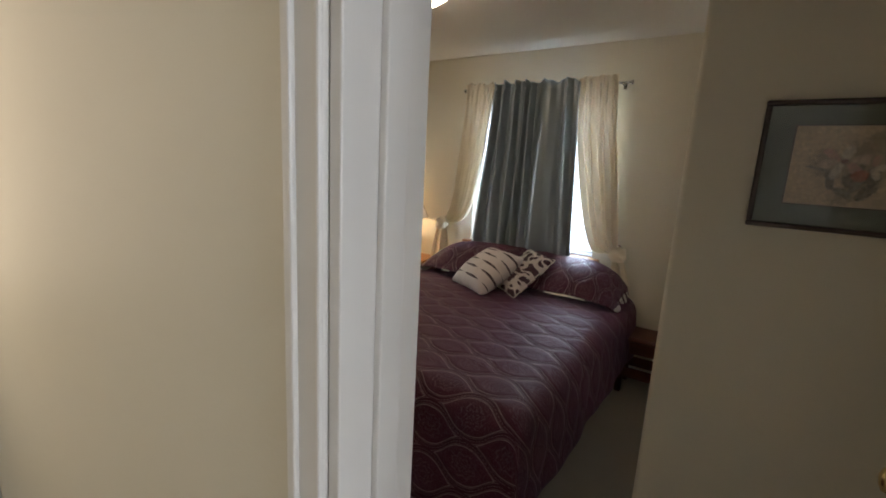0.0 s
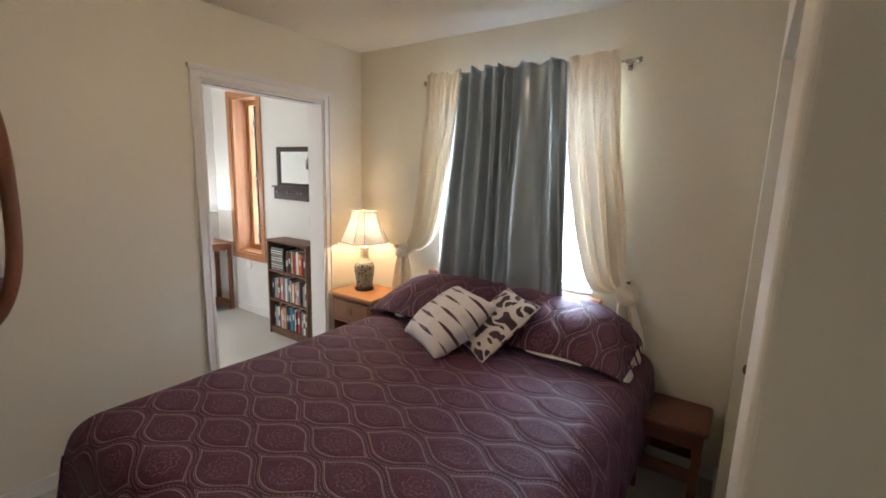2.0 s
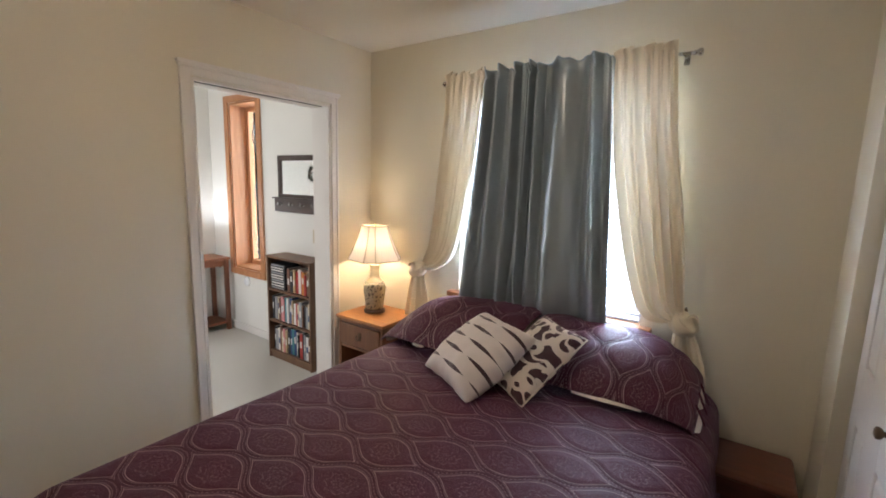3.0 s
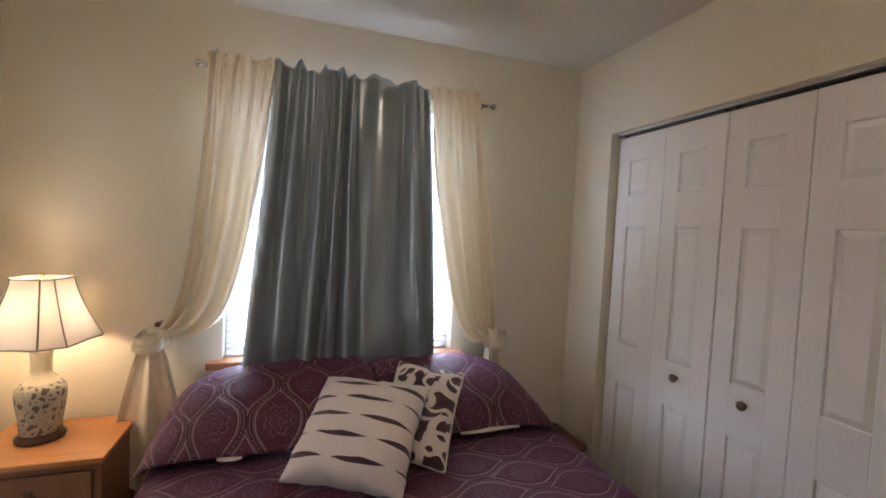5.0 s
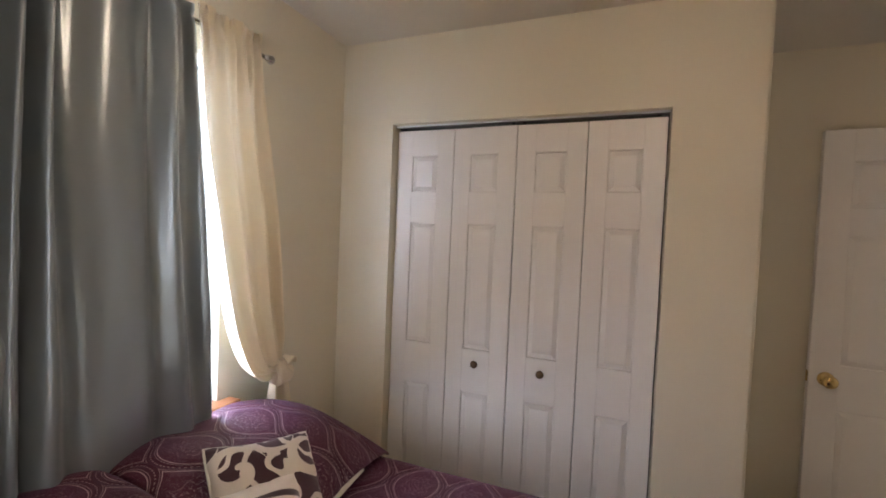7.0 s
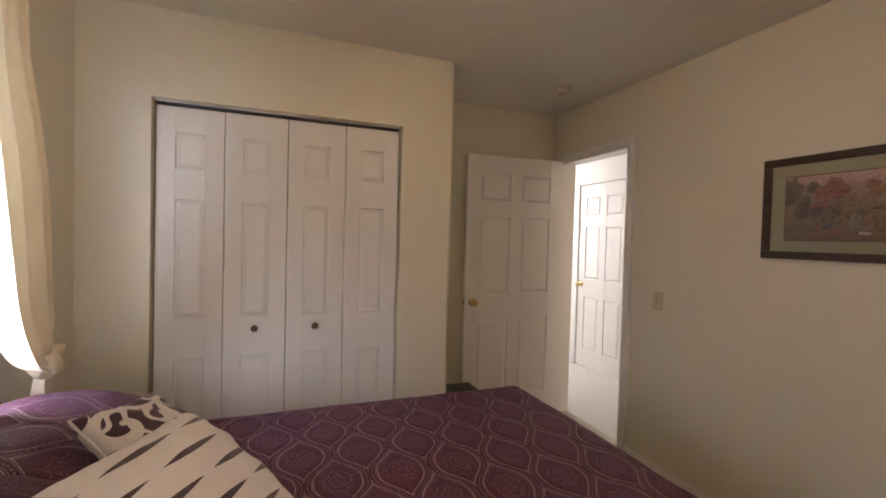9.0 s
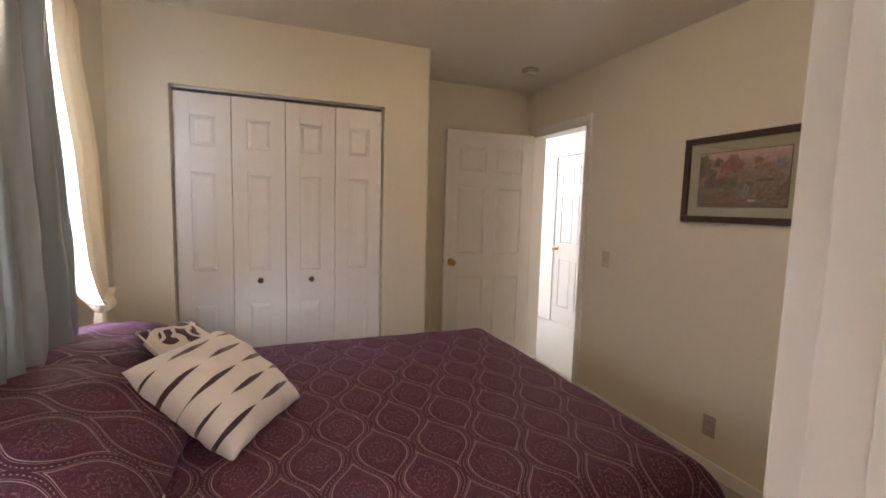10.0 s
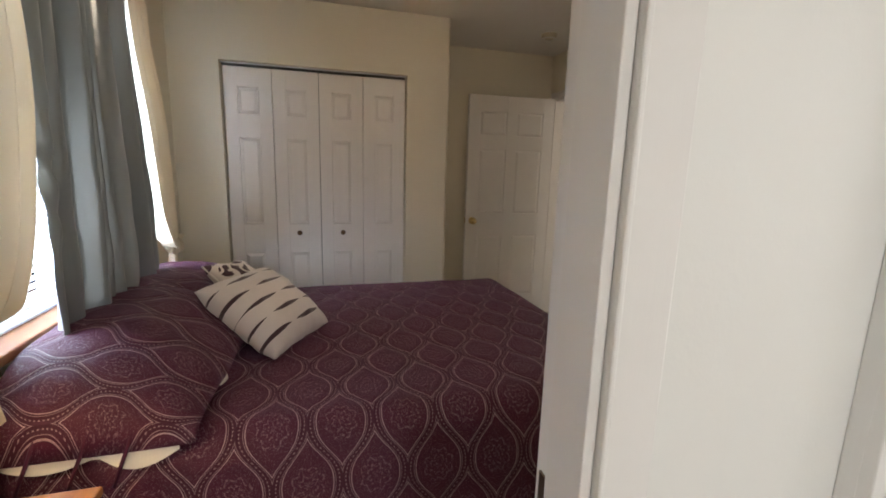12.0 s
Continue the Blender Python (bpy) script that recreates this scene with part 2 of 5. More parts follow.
M_TAN = paint("tan_plastic", (0.45, 0.36, 0.27), 0.35, 0.02)
M_VINYL = paint("white_vinyl", (0.82, 0.83, 0.84), 0.35, 0.02)
M_MIRROR = metal("mirror_silver", (0.92, 0.93, 0.92), 0.015)


# ---- shapes ----
def part(name, bm, material, parent=None, label="", smooth=False):
    """Links a bmesh as one mesh object under a thing or a part."""
    me = bpy.data.meshes.new(name)
    bm.to_mesh(me)
    bm.free()
    if smooth:
        for p in me.polygons:
            p.use_smooth = True
    if material:
        me.materials.append(material)
    ob = new(name, me)
    if parent:
        ob.parent = parent
    if label:
        ob["label"] = label
    return ob


def thing(name, m, label, category, group="", kind=""):
    ob = new(name)
    ob.matrix_world = m
    ob.empty_display_size = 0.05
    return tagged(ob, label, category, group, kind)


def add_box(bm, lo, hi, bevel=0.0, seg=2, m=None):
    c = [(a + b) / 2 for a, b in zip(lo, hi)]
    s = [abs(b - a) for a, b in zip(lo, hi)]
    mm = Matrix.LocRotScale(c, None, s)
    made = bmesh.ops.create_cube(bm, size=1, matrix=(m @ mm) if m else mm)["verts"]
    if bevel:
        edges = list({e for v in made for e in v.link_edges})
        bmesh.ops.bevel(bm, geom=edges, offset=bevel, segments=seg, affect="EDGES", profile=0.5)
    return bm


def box(lo, hi, bevel=0.0, seg=2, m=None):
    return add_box(bmesh.new(), lo, hi, bevel, seg, m)


def boxes(*pairs, bevel=0.0):
    bm = bmesh.new()
    for lo, hi in pairs:
        add_box(bm, lo, hi, bevel)
    return bm


def lathe(profile, n=32, bm=None, centre=(0, 0), closed=False):
    """Turns (radius, height) pairs round z."""
    bm = bm or bmesh.new()
    rings = []
    for r, z in profile:
        if r < 1e-5:
            rings.append([bm.verts.new((centre[0], centre[1], z))])
        else:
            rings.append([bm.verts.new((centre[0] + r * math.cos(2 * math.pi * i / n), centre[1] + r * math.sin(2 * math.pi * i / n), z)) for i in range(n)])
    for a, b in zip(rings, rings[1:]):
        for i in range(n):
            j = (i + 1) % n
            if len(a) == 1 and len(b) > 1:
                bm.faces.new((a[0], b[j], b[i]))
            elif len(b) == 1 and len(a) > 1:
                bm.faces.new((a[i], a[j], b[0]))
            elif len(a) > 1:
                bm.faces.new((a[i], a[j], b[j], b[i]))
    bmesh.ops.recalc_face_normals(bm, faces=bm.faces)
    return bm


def tube(points, r, n=8, bm=None, closed=False):
    """A round bar along points."""
    bm = bm or bmesh.new()
    pts = [Vector(p) for p in points]
    rings = []
    for i, p in enumerate(pts):
        a = pts[i - 1] if (i or closed) else p
        b = pts[(i + 1) % len(pts)] if (i < len(pts) - 1 or closed) else p
        q = (b - a).to_track_quat("Z", "Y")
        rr = r(i / (len(pts) - 1)) if callable(r) else r
        rings.append([bm.verts.new(p + q @ Vector((rr * math.cos(2 * math.pi * k / n), rr * math.sin(2 * math.pi * k / n), 0))) for k in range(n)])
    pairs = list(zip(rings, rings[1:])) + ([(rings[-1], rings[0])] if closed else [])
    for a, b in pairs:
        for k in range(n):
            bm.faces.new((a[k], a[(k + 1) % n], b[(k + 1) % n], b[k]))
    if not closed:
        bm.faces.new(list(reversed(rings[0])))
        bm.faces.new(rings[-1])
    bmesh.ops.recalc_face_normals(bm, faces=bm.faces)
    return bm


def sheet(f, nu, nv, bm=None, uv=None):
    """A grid surface f(u, v) with u, v from 0 to 1; uv(u, v) gives its texture place."""
    bm = bm or bmesh.new()
    grid = [[bm.verts.new(f(i / nu, j / nv)) for j in range(nv + 1)] for i in range(nu + 1)]
    layer = bm.loops.layers.uv.verify() if uv else None
    for i in range(nu):
        for j in range(nv):
            ids = ((i, j), (i + 1, j), (i + 1, j + 1), (i, j + 1))
            face = bm.faces.new([grid[a][b] for a, b in ids])
            if uv:
                for loop, (a, b) in zip(face.loops, ids):
                    loop[layer].uv = uv(a / nu, b / nv)
    return bm


def prism(outline, y0, y1):
    """An outline in x, z pulled from y0 to y1."""
    bm = bmesh.new()
    a = [bm.verts.new((x, y0, z)) for x, z in outline]
    b = [bm.verts.new((x, y1, z)) for x, z in outline]
    bm.faces.new(a)
    bm.faces.new(list(reversed(b)))
    for i in range(len(a)):
        j = (i + 1) % len(a)
        bm.faces.new((a[i], b[i], b[j], a[j]))
    bmesh.ops.recalc_face_normals(bm, faces=bm.faces)
    return bm


def setting(name, bm, material, label, category, smooth=False):
    return tagged(part(name, bm, material, None, "", smooth), label, category, "", "structure")


# ---- structure ----
XL, XC, XA, YD, YN, YS, H = -2.583, 0.03, 0.69, 0.0, 3.0, 1.188, 2.44
T, TW = 0.12, 0.155
setting("floor", boxes(((XL - TW, -0.12, -0.1), (XA + 0.1, YN + 0.2, 0.0))), M_CARPET, "beige cut-pile bedroom carpet, wall to wall", "carpet")
setting("ceiling", boxes(((XL, YD, H), (XA + 0.1, YN, H + 0.1))), M_CEIL, "off-white textured bedroom ceiling", "ceiling")
# north wall with the window opening
WX0, WX1, WZ0, WZ1 = -1.79, -0.69, 0.855, 2.09
setting("wall_north", boxes(((XL - TW, YN, 0), (WX0, YN + 0.16, H)), ((WX1, YN, 0), (XA + 0.1, YN + 0.16, H)), ((WX0, YN, 0), (WX1, YN + 0.16, WZ0)), ((WX0, YN, WZ1), (WX1, YN + 0.16, H))), M_WALL, "cream painted wall with the curtained window", "wall")
# west wall with the pocket-door opening
OY0, OY1, OZ = 1.795, 2.622, 2.03
setting("wall_west", boxes(((XL - 0.058, YD, 0), (XL, OY0 - 0.03, H)), ((XL - 0.058, OY1, 0), (XL, YN, H)), ((XL - 0.058, OY0 - 0.03, OZ), (XL, OY1, H))), M_WALL, "cream painted wall with a pocket-door opening", "wall")
setting("wall_west_sunroom_side", boxes(((XL - TW, -1.3, 0), (XL - 0.06, OY0, 2.6)), ((XL - TW, OY1, 0), (XL - 0.06, YN, 2.6)), ((XL - TW, OY0, OZ), (XL - 0.06, OY1, 2.6))), M_WALL2, "pale cream sunroom wall beside the opening", "wall")
# south wall with the entry doorway
EX0, EX1, EZ = -0.120, 0.60, 2.045
setting("wall_south", boxes(((XL, YD - T, 0), (EX0, YD, H)), ((EX1, YD - T, 0), (XA + 0.1, YD, H)), ((EX0, YD - T, EZ), (EX1, YD, H))), M_WALL, "cream painted wall with the entry doorway", "wall")
setting("wall_alcove", boxes(((XA, YD, 0), (XA + 0.1, YS, H))), M_WALL, "cream wall behind the open entry door", "wall")
# closet front and side
CY0, CY1, CZ = 1.50, 2.712, 2.03


def closet_walls():
    bm = boxes(((XC, CY1, 0), (XC + 0.1, YN, H)), ((XC, CY0, CZ), (XC + 0.1, CY1, H)))
    add_box(bm, (XC, YS, 0), (XC + 0.1, CY0, H))
    corner = [e for e in bm.edges if all(abs(v.co.x - XC) < 1e-4 and abs(v.co.y - YS) < 1e-4 for v in e.verts)]
    bmesh.ops.bevel(bm, geom=corner, offset=0.018, segments=5, affect="EDGES", profile=0.5)
    return bm


setting("wall_closet", closet_walls(), M_WALL, "cream closet wall with rounded drywall corners", "wall")
setting("wall_closet_side", boxes(((XC + 0.1, YS, 0), (XA + 0.1, YS + 0.1, H))), M_WALL, "cream closet side wall with a framed picture", "wall")
setting("wall_closet_back", boxes(((XA, YS + 0.1, 0), (XA + 0.1, YN, H))), M_WALL, "cream wall at the back of the closet", "wall")


def casing(name, axis, face, out, a0, a1, top, w=0.065, d=0.016, label="white painted door casing", crown=False, plain=False):
    """Stepped trim round an opening: axis is the way the wall runs, out the side that it stands proud on."""
    bm = bmesh.new()

    def put(lo_a, hi_a, z0, z1, depth):
        lo, hi = sorted((face, face + out * depth))
        if axis == "x":
            add_box(bm, (lo_a, lo, z0), (hi_a, hi, z1), 0.0025)
        else:
            add_box(bm, (lo, lo_a, z0), (hi, hi_a, z1), 0.003)

    steps = ((0.004, w, d * 0.72), (0.0045, w * 0.2, d * 0.9), (w * 0.74, w - 0.0005, d * 1.12))
    if plain:
        steps = ((0.004, w, d * 0.72), (0.0045, 0.014, d * 0.95))
    for i, o, dep in steps:
        put(a0 - o, a0 - i, 0, top + o, dep)
        put(a1 + i, a1 + o, 0, top + o, dep)
        put(a0 - i - 0.001, a1 + i + 0.001, top + i, top + o, dep * 0.995)
    if crown:
        put(a0 - w - 0.012, a1 + w + 0.012, top + w - 0.002, top + w + 0.014, d * 1.9)
        put(a0 - w - 0.006, a1 + w + 0.006, top + w - 0.014, top + w - 0.001, d * 1.5)
    return setting(name, bm, M_WHITE, label, "trim")


casing("trim_opening_bedroom", "y", XL, 1, OY0 - 0.03, OY1, OZ, 0.057, label="white moulded casing of the pocket-door opening", crown=True)
casing("trim_opening_sunroom", "y", XL - TW, -1, OY0, OY1, OZ, 0.085, label="white moulded casing on the sunroom side", plain=True)
casing("trim_entry_bedroom", "x", YD, 1, EX0, EX1, EZ, 0.06)
casing("trim_entry_hall", "x", YD - T, -1, EX0, EX1, EZ, 0.055)
# jamb linings; the pocket opening has a slot for its door
setting("jamb_entry", boxes(((EX0 - 0.002, YD - T - 0.004, 0), (EX0 + 0.014, YD + 0.004, EZ)), ((EX1 - 0.014, YD - T - 0.004, 0), (EX1 + 0.002, YD + 0.004, EZ)), ((EX0 + 0.014, YD - T - 0.004, EZ - 0.016), (EX1 - 0.014, YD + 0.004, EZ + 0.002)), ((EX0 + 0.014, YD - 0.075, 0), (EX0 + 0.024, YD - 0.04, EZ - 0.016)), bevel=0.002), M_WHITE, "white door jamb with stop", "door jamb")
setting("jamb_pocket", boxes(((XL - TW - 0.004, OY1 - 0.014, 0), (XL + 0.004, OY1 + 0.002, OZ)), ((XL - TW - 0.004, OY0 - 0.002, 0), (XL - 0.075, OY0 + 0.014, OZ)), ((XL - 0.027, OY0 - 0.034, 0), (XL + 0.004, OY0 - 0.018, OZ)), ((XL - TW - 0.004, OY0 + 0.014, OZ - 0.014), (XL - 0.075, OY1 - 0.014, OZ + 0.002)), ((XL - 0.027, OY0 - 0.018, OZ - 0.014), (XL + 0.004, OY1 - 0.014, OZ + 0.002)), bevel=0.002), M_WHITE, "white split jamb of a pocket door", "door jamb")
# the pocket door's leading edge, slid home into the wall
pd = thing("pocket_door", pose(0, 0, 0), "white sliding pocket door pushed into its wall slot", "door")
part("leaf", box((XL - 0.073, OY0 - 0.04, 0.012), (XL - 0.031, OY0 + 0.0005, OZ - 0.02), 0.003), M_DOOR, pd)
part("latch_plate", box((XL - 0.064, OY0 - 0.003, 0.86), (XL - 0.040, OY0 + 0.0035, 0.93), 0.002), M_BRONZE, pd, "small bronze edge latch")
# solid black fill stands for the shade up in the track slot
part("track", box((XL - 0.073, OY0 + 0.02, OZ - 0.01), (XL - 0.029, OY1 - 0.016, OZ + 0.01)), M_BLACK, pd, "overhead track slot filled black for its shade")


def baseboard(name, runs, h=0.075, d=0.012):
    bm = bmesh.new()
    for (x0, y0), (x1, y1) in runs:
        add_box(bm, (x0, y0, 0), (x1, y1, h), 0.003)
    return setting(name, bm, M_WHITE, "low white painted baseboard", "baseboard")


B = 0.012
baseboard("baseboard_bedroom", (((XL, 0.013, ), (XL + B, OY0 - 0.088)), ((XL, OY1 + 0.058), (XL + B, YN)), ((XL + B, YN - B), (XC, YN)), ((XC - B, CY1 + 0.01), (XC, YN - B)), ((XC - B, YS), (XC, CY0 - 0.01)), ((XL + B, 0), (EX0 - 0.061, B)), ((XC, YS - B), (XA, YS)), ((XA - B, 0.02), (XA, YS - B))))

# sunroom shell
SX = -4.87
setting("floor_sunroom", boxes(((-5.85, -1.3, -0.1), (XL - TW, YN + 0.4, -0.002))), M_CARPET_LIT, "beige wall-to-wall sunroom carpet, coloured paler for strong daylight", "carpet")
setting("ceiling_sunroom", boxes(((-5.85, -1.3, 2.6), (XL - 0.06, YN + 0.4, 2.7))), M_CEIL, "white sunroom ceiling", "ceiling")
NX0, NX1, NZ0, NZ1 = -4.50, -4.03, 0.65, 2.25
SY = 3.02
setting("wall_sunroom_north", boxes(((SX - 0.1, SY, 0), (NX0, SY + 0.3, 2.6)), ((NX1, SY, 0), (XL - TW, SY + 0.3, 2.6)), ((NX0, SY, 0), (NX1, SY + 0.3, NZ0)), ((NX0, SY, NZ1), (NX1, SY + 0.3, 2.6))), M_WALL2, "pale cream sunroom wall with a narrow window", "wall")
# the opening at x = -5.75 is unseen, added for the west lamp
setting("wall_sunroom_west", boxes(((SX - 0.1, 1.9, 0), (SX, SY, 2.6)), ((-5.85, 1.8, 0), (SX, 1.9, 2.6)), ((-5.85, -1.3, 0), (-5.75, 1.28, 2.6)), ((-5.85, 1.28, 0), (-5.75, 1.8, 0.45)), ((-5.85, 1.28, 2.3), (-5.75, 1.8, 2.6))), M_WALL2, "pale cream sunroom wall behind the console", "wall")
# unseen wall; its wide opening is added for the south lamp
setting("wall_sunroom_south", boxes(((-5.75, -1.3, 0), (-4.7, -1.15, 2.6)), ((-3.1, -1.3, 0), (XL - TW, -1.15, 2.6)), ((-4.7, -1.3, 0), (-3.1, -1.15, 0.7)), ((-4.7, -1.3, 2.3), (-3.1, -1.15, 2.6))), M_WALL2, "unseen pale cream sunroom wall with an opening added for light", "wall")
baseboard("baseboard_sunroom", (((SX, SY - B), (XL - TW, SY)), ((SX, 1.9), (SX + B, SY - B)), ((XL - TW - B, 1.34), (XL - TW, OY0 - 0.09))))
casing("trim_sunroom_closet", "y", XL - TW, -1, 0.50, 1.25, 2.03, 0.085, 0.042, "deep white casing of a sunroom doorway")

# hall shell
HY = -1.07
setting("floor_hall", boxes(((-2.0, HY - 0.1, -0.1), (3.2, YD - T, -0.002))), M_CARPET_LIT, "beige hall carpet, coloured paler for strong daylight", "carpet")
setting("ceiling_hall", boxes(((-2.0, HY - 0.1, H), (3.2, YD, H + 0.1))), M_CEIL, "white hall ceiling", "ceiling")
setting("wall_hall_south", boxes(((-2.0, HY - 0.1, 0), (0.955, HY, H)), ((1.725, HY - 0.1, 0), (3.2, HY, H)), ((0.955, HY - 0.1, 2.045), (1.725, HY, H))), M_WALL2, "pale hall wall with a closed door", "wall")
setting("wall_hall_north", boxes(((XA + 0.1, YD - T, 0), (3.2, YD, H)), ((-2.0, YD - T - 0.003, 0), (XL, YD, H))), M_WALL2, "pale hall wall", "wall")
setting("wall_hall_ends", boxes(((3.2, HY - 0.1, 0), (3.3, YD, H)), ((-2.1, HY - 0.1, 0), (-2.0, YD - T, H))), M_WALL2, "hall end walls", "wall")
setting("ground", boxes(((-300, -300, -0.6), (300, 300, -0.5))), plaster("lawn", (0.07, 0.10, 0.04), 0.8, 0.9, 0.3, 30), "green lawn outside the windows", "ground")


def daylight_backdrop():
    n = Nodes("overcast_backdrop")
    em = n.node("ShaderNodeEmission", Color=n.mix(n.noise(n.coords("Object"), 0.9, 3), (0.70, 0.88, 1.0), (0.86, 0.95, 1.0)), Strength=3.2)
    n.tree.links.new(em.outputs[0], n.out.inputs[0])
    return n.mat


setting("backdrop", boxes(((-7, 4.6, -0.5), (2, 4.65, 4.2))), daylight_backdrop(), "pale bright overcast distance outside the windows", "backdrop")

# ---- doors ----
def panelled(w, h, t, cols, rows, stile, mid):
    """A moulded door leaf in its own x (width), y (thickness), z: the leaf and its sunk, raised panels as rectangles."""
    bm = bmesh.new()
    add_box(bm, (0.001, -t / 2 + 0.010, 0.001), (w - 0.001, t / 2 - 0.010, h - 0.001))
    pw = (w - 2 * stile - (cols - 1) * mid) / cols
    xs = [(stile + i * (pw + mid), stile + i * (pw + mid) + pw) for i in range(cols)]
    cuts = [0.0] + [x for p in xs for x in p] + [w]
    for a, b in zip(cuts[0::2], cuts[1::2]):
        add_box(bm, (a, -t / 2, 0), (b, t / 2, h), 0.004)
    zs = [0.0] + [z for p in rows for z in p] + [h]
    for z0, z1 in zip(zs[0::2], zs[1::2]):
        for x0, x1 in xs:
            add_box(bm, (x0 - 0.003, -t / 2 + 0.0003, z0), (x1 + 0.003, t / 2 - 0.0003, z1), 0.004)
    return bm, [(x0, z0, x1, z1) for x0, x1 in xs for z0, z1 in rows]


def raised(x0, z0, x1, z1, t):
    """A raised field with sloped margins on both faces."""
    bm = bmesh.new()
    for s in (-1, 1):
        a, b = s * (t / 2 - 0.010), s * (t / 2 - 0.0010)
        g, k = 0.003, 0.023
        rings = [[bm.verts.new(p) for p in ((x0 + i, y, z0 + i), (x1 - i, y, z0 + i), (x1 - i, y, z1 - i), (x0 + i, y, z1 - i))] for i, y in ((g, a), (k, b))]
        for i in range(4):
            bm.faces.new((rings[0][i], rings[0][(i + 1) % 4], rings[1][(i + 1) % 4], rings[1][i]))
        bm.faces.new(rings[1])
    bmesh.ops.recalc_face_normals(bm, faces=bm.faces)
    return bm


def door(name, m, w, h, rows, label, cols=2, t=0.035, stile=0.11, mid=0.1, group=""):
    d = thing(name, m, label, "door", group)
    bm, fields = panelled(w, h, t, cols, rows, stile, mid)
    part("leaf", bm, M_DOOR, d)
    for f in fields:
        part("panel", raised(*f, t), M_DOOR, d)
    return d


def round_knob(parent, x, z, t, mat, label, both=True):
    for s in ((-1, 1) if both else (-1,)):
        rose = lathe([(0, 0), (0.032, 0), (0.032, 0.004), (0.022, 0.009), (0.011, 0.012), (0.010, 0.03), (0.018, 0.036), (0.027, 0.046), (0.029, 0.055), (0.024, 0.066), (0.012, 0.071), (0, 0.072)], 24)
        k = part("knob", rose, mat, parent, label, True)
        k.matrix_local = pose(x, s * t / 2, z, 90 if s < 0 else -90)


ROWS6 = ((0.20, 0.78), (0.985, 1.56), (1.685, 1.89))
entry = door("door_entry", pose(0.575, 0.022, 0.012, 0, 0, 87.5), 0.815, 2.03, ROWS6, "white six-panel bedroom door standing open against the wall")
round_knob(entry, 0.752, 0.918, 0.035, M_BRASS, "polished brass door knob")
part("latch", box((0.813, -0.012, 0.895), (0.8165, 0.012, 0.945), 0.001), M_BRASS, entry, "brass latch plate")
for z in (0.2, 1.0, 1.8):
    part("hinge", lathe([(0, z), (0.006, z), (0.006, z + 0.09), (0, z + 0.09)], 10, centre=(-0.006, -0.02)), M_BRASS, entry, "brass hinge")
hall_door = door("door_hall", pose(0.960, HY - 0.03, 0.012, 0, 0, 0), 0.76, 2.028, ROWS6, "closed white six-panel door across the hall")
round_knob(hall_door, 0.70, 0.918, 0.035, M_BRASS, "polished brass door knob")

# bifold closet doors: four leaves in an opening with an overhead track
LW = (CY1 - CY0 - 0.012) / 4
LROWS = ((0.185, 0.755), (0.960, 1.542), (1.695, 1.865))
for i in range(4):
    y = CY0 + 0.006 + (i + 1) * LW - 0.0015
    leaf = door("closet_door", pose(XC + 0.064, y, 0.015, 0, 0, -90 + (0.5 if i % 2 else -0.5)), LW - 0.003, 1.992, LROWS, "white moulded bifold closet door, closed", 1, 0.032, 0.084, 0.1, "bifold closet doors")
    if i in (1, 2):
        kx = LW / 2 - 0.0015
        knob = lathe([(0, 0), (0.008, 0), (0.008, 0.01), (0.014, 0.014), (0.0175, 0.02), (0.017, 0.026), (0.010, 0.03), (0, 0.031)], 20)
        k = part("knob", knob, M_BRONZE, leaf, "round dark bronze knob", True)
        k.matrix_local = pose(kx, -0.016, 0.897, 90)
# rail colour darkened to hold the shade of the gap above the leaves
M_TRACK = paint("track_gap_shade", (0.10, 0.10, 0.10), 0.4, 0.0)
track = thing("closet_track", pose(0, 0, 0), "grey metal bifold track under the closet header, rail darkened as gap shade", "door track")
part("rail", boxes(((XC + 0.040, CY0 + 0.003, CZ - 0.012), (XC + 0.044, CY1 - 0.003, CZ)), ((XC + 0.076, CY0 + 0.003, CZ - 0.014), (XC + 0.08, CY1 - 0.003, CZ)), ((XC + 0.044, CY0 + 0.003, CZ - 0.004), (XC + 0.076, CY1 - 0.003, CZ))), M_TRACK, track)
part("lip", box((XC + 0.036, CY0 + 0.002, CZ - 0.009), (XC + 0.0395, CY1 - 0.002, CZ), 0.0005), M_VINYL, track, "pale metal lip")
for y in (CY0 + 0.04, CY0 + 0.58, CY0 + 0.63, CY1 - 0.04):
    part("pivot_pin", lathe([(0, CZ - 0.04), (0.006, CZ - 0.04), (0.006, CZ - 0.01), (0.012, CZ - 0.008), (0, CZ - 0.006)], 10, centre=(XC + 0.062, y)), M_BLACK, track)
# black sheet in place of the shade behind the closed leaves
setting("closet_shade_sheet", boxes(((XC + 0.3, CY0 - 0.3, 0), (XC + 0.31, CY1 + 0.25, H))), M_BLACK, "black sheet standing for the shade inside the closet", "closet")

# ---- window of the bedroom ----
win = tagged(thing("window_1", pose(0, 0, 0), "white vinyl bedroom window with closed blinds", "window"), kind="structure")
fw = 0.045
part("window_frame", boxes(((WX0, 3.075, WZ0), (WX0 + fw, 3.135, WZ1)), ((WX1 - fw, 3.075, WZ0), (WX1, 3.135, WZ1)), ((WX0 + fw, 3.075, WZ0), (WX1 - fw, 3.135, WZ0 + fw)), ((WX0 + fw, 3.075, WZ1 - fw), (WX1 - fw, 3.135, WZ1)), bevel=0.004), M_VINYL, win)
